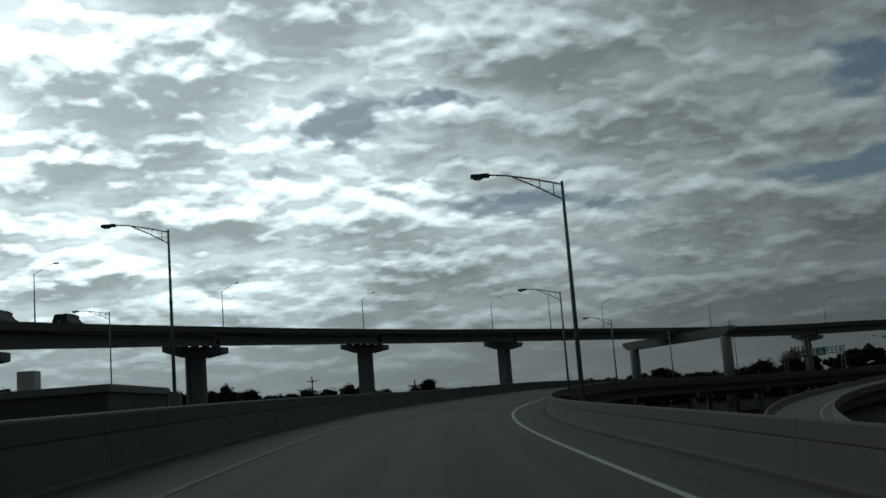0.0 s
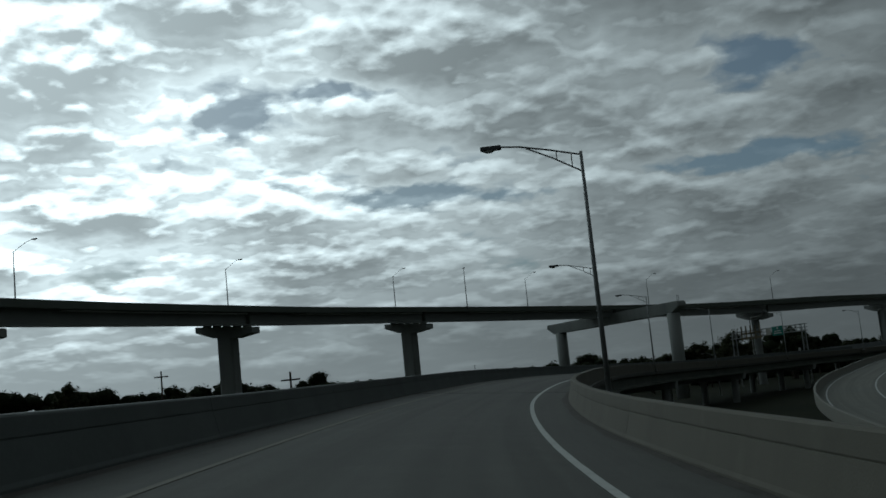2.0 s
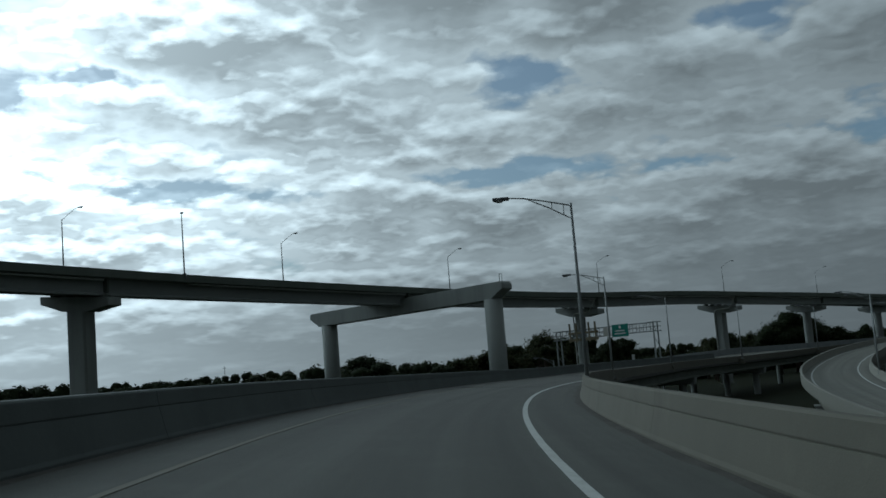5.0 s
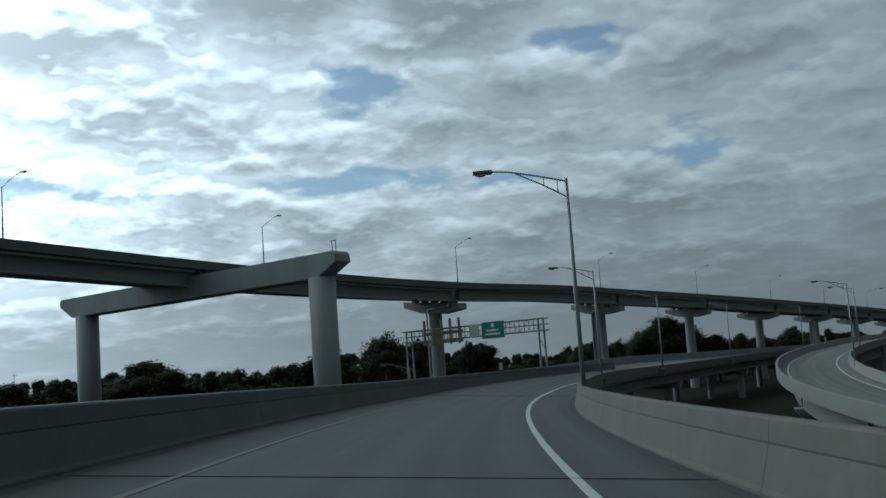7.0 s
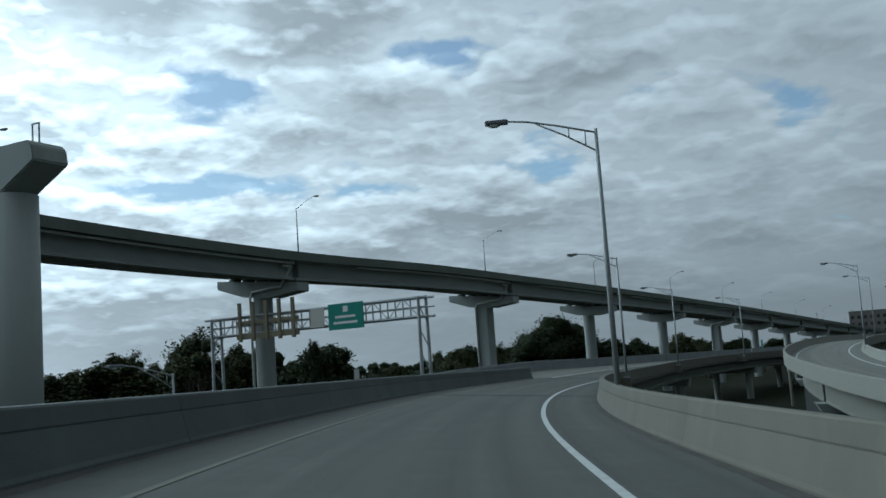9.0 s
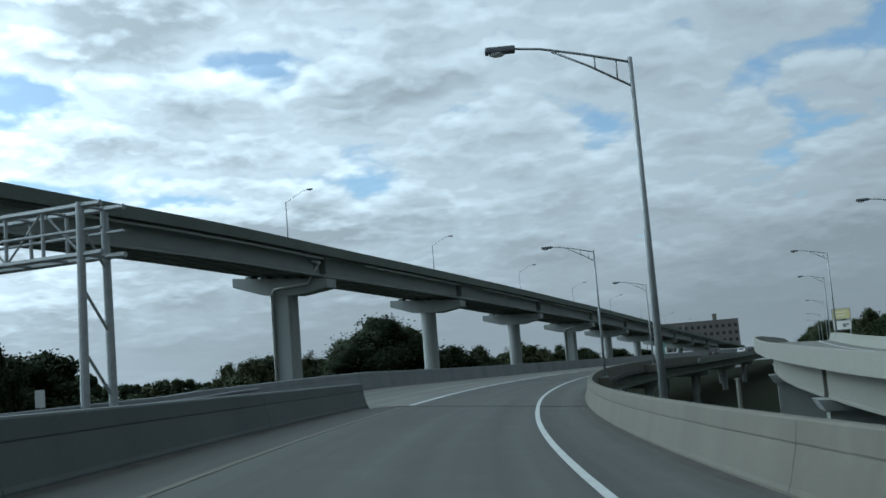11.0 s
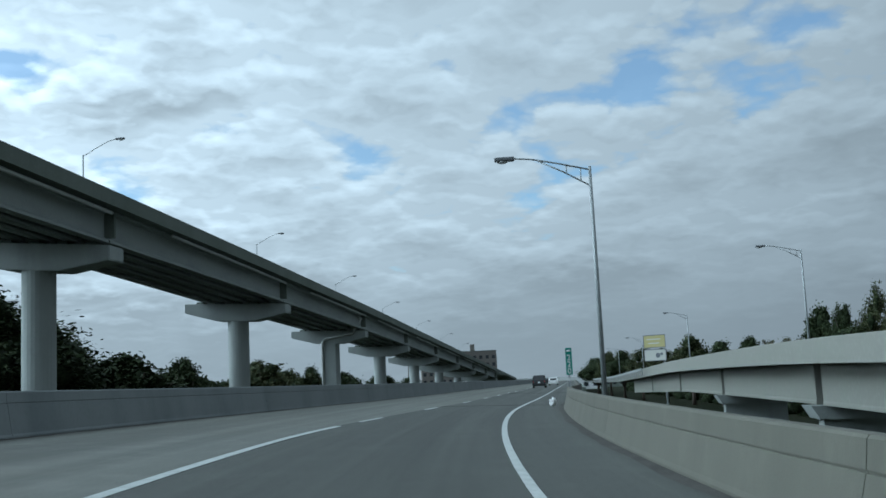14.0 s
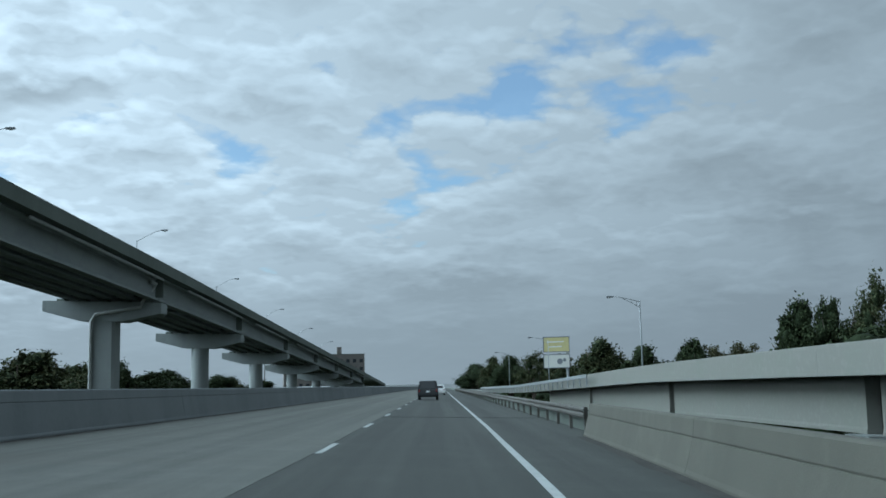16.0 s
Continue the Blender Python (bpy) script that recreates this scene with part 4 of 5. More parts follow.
def foliage(name, verts, faces, leaf):
    """Leaves (four corners) in the leaf colours, the dense inside (three corners) in a green darkened for inner shade.
    """
    me = bpy.data.meshes.new(name)
    me.from_pydata([tuple(v) for v in verts], [], faces)
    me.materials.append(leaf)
    me.materials.append(LEAF_SHADE)
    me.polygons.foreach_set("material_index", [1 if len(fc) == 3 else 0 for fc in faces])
    me.polygons.foreach_set("use_smooth", [len(fc) == 3 for fc in faces])
    return me


def mass(verts, faces, c, r, flat, rnd):
    """A dense ragged lump of foliage inside the loose leaves."""
    i = len(verts)
    o = Vector((rnd.uniform(0, 50), rnd.uniform(0, 50), rnd.uniform(0, 50)))
    for v in BALL_V:
        d = 0.97 + 0.45 * noise.noise(v * 1.7 + o) + 0.5 * noise.noise(v * 5.0 + o)
        verts.append(Vector((c.x + v.x * r * d, c.y + v.y * r * d, c.z + v.z * r * d * flat)))
    faces += [tuple(k + i for k in fc) for fc in BALL_F]


def tree_meshes(seed, leaf, height=10.0, spread=4.0, clumps=70, leaves=85, core=0.0, leaf_size=0.21):
    """A tapered trunk with limbs, and a crown of many small leaves in uneven clumps."""
    rnd = random.Random(seed)
    bm = bmesh.new()
    fork = height * 0.30
    tube(bm, [(0, 0, -0.3), (0.05, 0.03, fork * 0.5), (0.0, 0.1, fork), (0.1, 0.0, height * 0.62)], [0.34, 0.26, 0.22, 0.07], 8)
    tips = []
    for k in range(9):
        a = k * 2.4 + rnd.uniform(-0.4, 0.4)
        r = spread * rnd.uniform(0.45, 0.85)
        z = height * rnd.uniform(0.45, 0.85)
        tip = Vector((math.cos(a) * r, math.sin(a) * r, z))
        tips.append(tip)
        tube(bm, [(0, 0.05, fork * rnd.uniform(0.7, 1.0)), Vector((tip.x * 0.45, tip.y * 0.45, fork + (z - fork) * 0.55)), tip], [0.13, 0.08, 0.03], 6)
    trunk = finish(bm, "trunk", BARK, True)
    verts, faces = [], []
    lobes = []
    for k in range(17):
        a = k * 2.4
        f = math.sqrt((k + 0.5) / 17)
        z = 0.36 + 0.42 * math.sqrt(1 - f * f) * rnd.uniform(0.5, 1.0) + 0.12 * rnd.random()
        lobes.append((Vector((math.cos(a) * spread * 0.70 * f, math.sin(a) * spread * 0.70 * f, height * z)), spread * rnd.uniform(0.27, 0.42)))
    lobes.append((Vector((rnd.uniform(-0.3, 0.3), 0, height * 0.84)), spread * 0.32))
    if core:
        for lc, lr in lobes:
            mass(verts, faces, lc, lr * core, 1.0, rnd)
            for _ in range(int(clumps * 0.75)):
                d = Vector((rnd.gauss(0, 1), rnd.gauss(0, 1), rnd.gauss(0.2, 1))).normalized()
                p = lc + d * lr * core * rnd.uniform(0.9, 1.28)
                u = Vector((rnd.uniform(-1, 1), rnd.uniform(-1, 1), rnd.uniform(-0.6, 0.6))).normalized()
                v = u.cross(Vector((rnd.uniform(-1, 1), rnd.uniform(-1, 1), 1.0))).normalized()
                s = leaf_size * rnd.uniform(0.6, 1.3)
                i = len(verts)
                verts += [p - u * s, p + v * s * 0.55, p + u * s, p - v * s * 0.55]
                faces.append((i, i + 1, i + 2, i + 3))
    for c in range(clumps):
        lc, lr = lobes[c % len(lobes)]
        d = Vector((rnd.gauss(0, 1), rnd.gauss(0, 1), rnd.gauss(0, 0.8))).normalized()
        cc = lc + d * lr * rnd.uniform(0.55, 0.88)
        cc.z = min(cc.z, height * 0.97)
        cr = lr * rnd.uniform(0.34, 0.55)
        for _ in range(leaves):
            p = cc + Vector((rnd.gauss(0, 0.5), rnd.gauss(0, 0.5), rnd.gauss(0, 0.42))) * cr
            u = Vector((rnd.uniform(-1, 1), rnd.uniform(-1, 1), rnd.uniform(-0.6, 0.6))).normalized()
            v = u.cross(Vector((rnd.uniform(-1, 1), rnd.uniform(-1, 1), 1.0))).normalized()
            s = leaf_size * rnd.uniform(0.6, 1.3)
            i = len(verts)
            verts += [p - u * s, p + v * s * 0.55, p + u * s, p - v * s * 0.55]
            faces.append((i, i + 1, i + 2, i + 3))
    me = foliage("crown", verts, faces, leaf)
    return trunk, me


KINDS = [
    ("dense dark green oak tree with a broad crown", [tree_meshes(11, LEAF_DARK, clumps=210, leaves=44, leaf_size=0.21, core=0.66), tree_meshes(12, LEAF_DARK, spread=4.4, clumps=210, leaves=44, leaf_size=0.21, core=0.66)]),
    ("green roadside tree with an uneven crown", [tree_meshes(21, LEAF_MID, clumps=190, leaves=44, leaf_size=0.20, core=0.62), tree_meshes(22, LEAF_MID, spread=3.7, clumps=190, leaves=44, leaf_size=0.20, core=0.60)]),
    ("sparse tree with open branches and thin leaves", [tree_meshes(31, LEAF_MID, clumps=84, leaves=64, leaf_size=0.15, core=0.36), tree_meshes(32, LEAF_DARK, clumps=90, leaves=64, leaf_size=0.15, core=0.42)]),
    ("pale olive tree with feathery leaves", [tree_meshes(41, LEAF_PALE, clumps=70, leaves=90, leaf_size=0.15)]),
    ("distant dark green tree", [tree_meshes(51, LEAF_DARK, clumps=110, leaves=24, leaf_size=0.30, core=0.72), tree_meshes(52, LEAF_MID, clumps=110, leaves=24, leaf_size=0.30, core=0.72)]),
    ("tall dense dark green oak with a wide spreading crown", [tree_meshes(61, LEAF_DARK, clumps=330, leaves=48, leaf_size=0.125, core=0.74), tree_meshes(62, LEAF_DARK, spread=4.3, clumps=330, leaves=48, leaf_size=0.125, core=0.74)]),
]
tree_rnd = random.Random(5)


def tree(x, y, h, r, kind, group):
    kind = 5 if kind == 0 and r >= 6.5 else kind
    label, shapes = KINDS[kind]
    k = tree_rnd.randrange(len(shapes))
    m = Matrix.Translation((x, y, GROUND_Z)) @ pose(0, 0, 0, 0, 0, tree_rnd.uniform(0, 360)) @ Matrix.Diagonal((r / 4.0, r / 4.0, h / 10.0, 1))
    holder = empty("tree", m, label, "tree", group)
    part("trunk", shapes[k][0], None, holder)
    part("crown", shapes[k][1], None, holder)


OUTER = [(-100, 316, 18.5, 6.6, 1), (-78, 334, 15.4, 6.1, 1), (-55, 349, 13.0, 5.5, 0), (-41, 341, 15.4, 7.3, 0), (-25, 393, 11.2, 8.1, 1), (-4, 394, 10.9, 8.1, 1), (14, 393, 11.6, 8.1, 1),
         (35, 351, 13.1, 9.5, 0), (53, 358, 9.7, 7.4, 0), (73, 384, 14.0, 8.1, 1), (150, 412, 12.5, 8.0, 0)]
MIDDLE = [(7, 424, 9.5, 7.8, 1), (40, 392, 13.0, 8.2, 0), (51, 390, 10.9, 4.4, 0), (64, 388, 11.4, 5.6, 1), (80, 366, 16.2, 6.6, 2), (97, 366, 13.0, 6.0, 0), (68, 389, 11.8, 5.6, 1), (75, 383, 14.2, 4.0, 2),
          (83, 381, 15.8, 4.4, 1), (89, 376, 14.4, 4.0, 1), (102, 372, 13.6, 5.2, 0), (123, 392, 9.5, 4.1, 1), (138, 395, 12.0, 4.9, 1), (130, 378, 11.5, 2.6, 2), (92, 353, 14.0, 2.6, 2)]
ALONG = [(183, 404, 12.8, 6.2, 0), (203, 420, 13.0, 3.9, 0), (148, 419, 12.1, 3.7, 1), (163, 433, 12.9, 4.2, 0), (159, 413, 13.2, 2.9, 2), (168, 403, 17.6, 9.8, 0), (177, 411, 16.0, 7.5, 0), (159, 397, 15.2, 7.6, 0), (197, 426, 10.9, 4.4, 0),
         (215, 434, 10.8, 4.9, 1), (244, 450, 13.1, 5.6, 1), (256, 452, 11.2, 5.2, 2), (243, 479, 12.3, 3.1, 1), (256, 482, 12.2, 4.4, 0), (259, 468, 14.0, 4.1, 2), (271, 470, 12.5, 4.4, 1)]
BEYOND = [(293, 478, 11.8, 5.4, 0), (277, 486, 15.0, 7.4, 1), (287, 480, 12.7, 3.9, 0), (314, 495, 12.7, 5.7, 0), (342, 508, 11.9, 5.9, 0), (372, 530, 11.6, 6.0, 1), (405, 548, 11.4, 6.0, 0)]
INNER = [(301, 365, 18.6, 4.1, 2), (300, 370, 16.9, 4.3, 2), (299, 374, 15.2, 4.1, 0), (296, 362, 14.0, 3.6, 1), (322, 386, 13.2, 5.3, 3), (326, 392, 13.2, 3.9, 3), (315, 392, 12.9, 3.6, 0), (341, 409, 12.2, 5.7, 0),
         (362, 425, 15.0, 6.6, 1), (392, 446, 13.3, 6.7, 1), (416, 465, 14.7, 6.4, 2), (431, 479, 14.3, 6.9, 0), (456, 497, 15.1, 6.3, 1), (498, 525, 13.7, 8.7, 0), (266, 352, 14.2, 4.3, 1), (272, 362, 11.8, 6.2, 0)]
for rows, grp in ((OUTER, "trees beyond the flyover"), (MIDDLE, "trees beyond the flyover"), (ALONG, "trees along the flyover"), (BEYOND, "trees along the flyover"), (INNER, "trees beside the inner ramp")):
    for x, y, h, r, kind in rows:
        tree(x, y, h * (1.14 if rows is INNER else 1.0), r, kind, grp)
# far belts of trees that close the horizon
for k in range(46):
    s = 420 + k * 18.0
    x, y, a = ROAD.at(s, tree_rnd.uniform(46, 95) + (k % 3) * 30)
    tree(x, y, tree_rnd.uniform(10.0, 13.0), tree_rnd.uniform(4, 6.5), 4, "far belt of trees")
for k in range(26):
    s = 60 + k * 14.0
    x, y, a = ROAD.at(s, tree_rnd.uniform(42, 75))
    tree(x, y, tree_rnd.uniform(3.5, 5.5), tree_rnd.uniform(2.5, 4.0), 4, "low scrub under the ramps")

def far_woods(points, step, seed):
    """A long belt of many small leaf clumps with an uneven top."""
    rnd = random.Random(seed)
    verts, faces = [], []
    for (x0, y0, h0), (x1, y1, h1) in zip(points, points[1:]):
        ln_ = math.hypot(x1 - x0, y1 - y0)
        for i in range(int(ln_ / step)):
            f = (i + rnd.random()) * step / ln_
            cx, cy = x0 + (x1 - x0) * f, y0 + (y1 - y0) * f
            q = noise.noise(Vector((cx * 0.05, cy * 0.05, seed))) + 0.6 * noise.noise(Vector((cx * 0.17, cy * 0.17, seed + 5)))
            top = (h0 + (h1 - h0) * f) * (0.88 + 0.24 * max(-0.6, min(0.8, q)))
            for lvl in range(5):
                r = max(1.7, top * 0.17) * rnd.uniform(0.8, 1.25)
                z = top * (1 - 0.205 * lvl * rnd.uniform(0.85, 1.1)) - r * 0.7
                c = Vector((cx + rnd.gauss(0, 1.6), cy + rnd.gauss(0, 1.6), GROUND_Z + max(z, 0.8)))
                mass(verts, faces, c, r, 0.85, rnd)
                for _ in range(90 if lvl == 0 else 36):
                    d = Vector((rnd.gauss(0, 1), rnd.gauss(0, 1), rnd.gauss(0.3, 0.9))).normalized()
                    p = c + d * r * rnd.uniform(0.75, 1.16)
                    u = Vector((rnd.uniform(-1, 1), rnd.uniform(-1, 1), rnd.uniform(-0.7, 0.7))).normalized()
                    v = u.cross(Vector((rnd.uniform(-1, 1), rnd.uniform(-1, 1), 1.0))).normalized()
                    s = rnd.uniform(0.22, 0.5)
                    k = len(verts)
                    verts += [p - u * s, p + v * s * 0.6, p + u * s, p - v * s * 0.6]
                    faces.append((k, k + 1, k + 2, k + 3))
    me = foliage("far_woods", verts, faces, LEAF_DARK)
    tagged(new("far_woods", me), "dark far belt of trees along the horizon", "woods", kind="stuff")


far_woods([(-240, 280, 25.0), (-199, 315, 24.0), (-151, 342, 20.5), (-111, 358, 18.0), (-64, 370, 14.5), (-27, 378, 12.0), (20, 396, 10.5), (60, 408, 12.0), (90, 408, 9.6), (106, 408, 8.0), (136, 416, 8.0), (155, 428, 11.0), (180, 446, 14.0), (230, 480, 13.5), (300, 520, 12.5), (380, 566, 12.0)], 2.2, 8)
far_woods([(60, 585, 12.0), (112, 598, 13.0), (138, 592, 18.5), (168, 584, 19.0), (200, 600, 14.0), (260, 640, 12.0), (380, 720, 12.0), (520, 790, 12.0)], 3.6, 3)
far_woods([(*ROAD.at(q, 44 - (q - 455) * 0.02)[:2], 11.8 if k % 2 else 10.6) for k, q in enumerate(range(455, 960, 55))], 2.4, 14)
far_woods([(-800, 480, 15.0), (-420, 600, 15.0), (-150, 690, 17.0), (120, 740, 17.0)], 4.5, 21)
# undergrowth between the flyover's piers
for k in range(44):
    u = -150 + k * 13.0
    x, y, _ = FLY.at(u, -tree_rnd.uniform(12, 40))
    tree(x, y, tree_rnd.uniform(5.5, 8.6), tree_rnd.uniform(2.5, 4.5), tree_rnd.choice((4, 4, 3)), "scrub along the flyover")


# ---- sign gantry ----
def member(bm, a, b, w=0.09):
    tube(bm, [a, b], w * 0.62, 6)


GA, GB = Vector((78.2, 297.2, 0)), Vector((67.4, 317.3, 0))
gdir = (GB - GA).normalized()
glen = (GB - GA).length
gantry = empty("sign_gantry", Matrix.Translation(GA) @ Matrix.Rotation(math.atan2(gdir.y, gdir.x), 4, "Z"), "grey steel truss sign gantry over the roadway", "sign gantry")
GT, GD = 9.15, 1.55
for y0 in (-0.55, 0.55):
    for z in (GT, GT - GD):
        bm = bmesh.new()
        member(bm, (-0.8, y0, z), (glen + 0.8, y0, z), 0.17)
        part("chord", bm, GALV, gantry)
    bm = bmesh.new()
    member(bm, (-0.8, y0, GT - GD / 2), (glen + 0.8, y0, GT - GD / 2), 0.10)
    part("mid_chord", bm, GALV, gantry)
k = int(glen / 1.45)
for i in range(k + 1):
    x = glen * i / k
    bm = bmesh.new()
    for y0 in (-0.55, 0.55):
        member(bm, (x, y0, GT), (x, y0, GT - GD), 0.10)
    member(bm, (x, -0.55, GT), (x, 0.55, GT), 0.08)
    member(bm, (x, -0.55, GT - GD), (x, 0.55, GT - GD), 0.08)
    part("frame", bm, GALV, gantry)
    if i < k:
        bm = bmesh.new()
        xa, xb = (x, glen * (i + 1) / k) if i % 2 else (glen * (i + 1) / k, x)
        member(bm, (xa, 0.55, GT), (xb, 0.55, GT - GD), 0.06)
        part("diagonal", bm, GALV, gantry)
for x in (0.0, glen):
    for y0 in (-0.75, 0.75):
        bm = bmesh.new()
        tube(bm, [(x, y0, GROUND_Z - 0.3), (x, y0 * 0.75, GT + 0.1)], [0.17, 0.13], 10)
        part("leg", bm, GALV, gantry)
    bm = bmesh.new()
    for z in range(-3, 8, 2):
        member(bm, (x, -0.72, z), (x, 0.68, z + 1.7), 0.08)
    part("bracing", bm, GALV, gantry)
FACE = -0.78 if (Vector((37, 222, 0)) - GA).dot(Vector((-gdir.y, gdir.x, 0))) < 0 else 0.78


def panel_sign(name, x0, x1, z0, z1, mat, label, parent):
    bm = bmesh.new()
    box(bm, ((x0 + x1) / 2, FACE, (z0 + z1) / 2), (x1 - x0, 0.07, z1 - z0), bevel=0.02)
    return part(name, bm, mat, parent, label)


guide = empty("guide_sign", gantry.matrix_world.copy(), "green highway guide sign hung on the gantry", "sign")
board = panel_sign("board", 5.35, 9.05, 7.15, 9.35, GREEN, "green reflective board", guide)
out = 0.045 if FACE > 0 else -0.045
for x0, x1, z0, z1 in ((6.95, 7.45, 8.62, 9.1), (6.2, 8.3, 8.12, 8.32), (6.0, 8.5, 7.62, 7.82)):
    bm = bmesh.new()
    box(bm, ((x0 + x1) / 2, FACE + out, (z0 + z1) / 2), (x1 - x0, 0.012, z1 - z0))
    part("lettering_bar", bm, SIGNWHITE, board, "pale bar of lettering")
plain = empty("blank_sign", gantry.matrix_world.copy(), "blank pale grey sign panel on the gantry", "sign")
panel_sign("board", 9.5, 11.0, 7.5, 9.1, BOARDWHITE, "pale panel", plain)
rack = empty("sign_bracket_rack", gantry.matrix_world.copy(), "bare sign brackets with an old brown board behind", "sign frame")
panel_sign("board", 12.3, 19.6, 7.1, 7.6, SIGNBACK, "brown weathered board", rack)
panel_sign("board", 12.3, 19.6, 8.4, 8.75, SIGNBACK, "brown weathered board", rack)
for i in range(5):
    bm = bmesh.new()
    box(bm, (12.9 + i * 1.55, FACE + out, 8.65), (0.34, 0.2, 3.5), bevel=0.02)
    part("bracket", bm, SIGNBACK, rack)


# ---- mile marker on the parapet ----
def lettering(text, size, parent, m, mat, name="numeral"):
    cu = bpy.data.curves.new(name, "FONT")
    cu.body, cu.size, cu.align_x, cu.align_y, cu.extrude = text, size, "CENTER", "CENTER", 0.002
    tmp = bpy.data.objects.new(name, cu)
    scene.collection.objects.link(tmp)
    bpy.context.view_layer.update()
    me = bpy.data.meshes.new_from_object(tmp.evaluated_get(bpy.context.evaluated_depsgraph_get()))
    bpy.data.objects.remove(tmp)
    me.materials.clear()
    me.materials.append(mat)
    ob = part(name, me, None, parent)
    ob.matrix_local = m
    return ob


ms = 411.6
mm = lamp_pose(on_road, ROAD, ms, right_n(ms) + 0.24, 0.86, 4)
marker = empty("mile_marker", mm, "tall narrow green mile marker on a steel post", "sign")
bm = bmesh.new()
box(bm, (0, 0.03, 0.95), (0.06, 0.04, 1.9), bevel=0.006)
part("post", bm, GALV, marker)
bm = bmesh.new()
box(bm, (0, 0.03, 0.02), (0.32, 0.26, 0.04), bevel=0.008)
part("foot", bm, GALV, marker)
bm = bmesh.new()
box(bm, (0, -0.01, 1.24), (0.32, 0.012, 1.36), bevel=0.004)
mboard = part("board", bm, GREEN, marker)
for i, ch in enumerate("220"):
    lettering(ch, 0.42, mboard, pose(0, -0.020, 1.42 - i * 0.34, 90, 0, 0), SIGNWHITE)
bm = bmesh.new()
box(bm, (0, -0.019, 1.78), (0.22, 0.006, 0.09))
part("lettering_bar", bm, SIGNWHITE, mboard, "pale bar of lettering")

# small white plate on a post by the flyover
plate = empty("marker_plate", Matrix.Translation((88.3, 332.4, GROUND_Z)) @ pose(0, 0, 0, 0, 0, -30), "small white plate on a post by the flyover", "sign")
bm = bmesh.new()
box(bm, (0, -0.04, 8.0), (0.6, 0.02, 1.1), bevel=0.004)
part("board", bm, SIGNWHITE, plate)
bm = bmesh.new()
box(bm, (0, 0, 4.1), (0.07, 0.05, 8.6))
part("post", bm, GALV, plate)

# concrete post standing in the gap between the ramps
bm = bmesh.new()
tube(bm, [(144.1, 320.0, GROUND_Z - 0.3), (144.1, 320.0, 0.5)], 0.22, 12)
box(bm, (144.1, 320.0, 0.5), (0.5, 0.5, 0.12), bevel=0.02)
tagged(new("concrete_post", finish(bm, "concrete_post", RAMPFACE)), "slender pale concrete post rising between the ramps", "post")

# short delineator on top of the parapet
dl = lamp_pose(on_road, ROAD, 404.9, right_n(404.9) + 0.3, 0.858)
delin = empty("delineator", dl, "short steel delineator with a white reflector on the parapet", "delineator")
bm = bmesh.new()
box(bm, (0, 0, 0.27), (0.06, 0.03, 0.54), bevel=0.006)
part("post", bm, GALV, delin)
bm = bmesh.new()
box(bm, (0, -0.02, 0.33), (0.10, 0.012, 0.13), bevel=0.004)
part("reflector", bm, SIGNWHITE, delin)

# scrap of plastic at the foot of the parapet
bm = bmesh.new()
bmesh.ops.create_icosphere(bm, subdivisions=3, radius=0.2)
for v in bm.verts:
    d = 1 + 0.5 * noise.noise(v.co * 9) + 0.3 * noise.noise(v.co * 21)
    v.co = Vector((v.co.x * d * 0.8, v.co.y * d * 0.75, max(v.co.z * d * 1.05, -0.18)))
bag = new("plastic_scrap", finish(bm, "plastic_scrap", PLASTIC))
bag.matrix_world = Matrix.Translation(on_road(406.0, 2.62, 0.18))
tagged(bag, "crumpled white plastic scrap on the shoulder by the parapet", "litter")


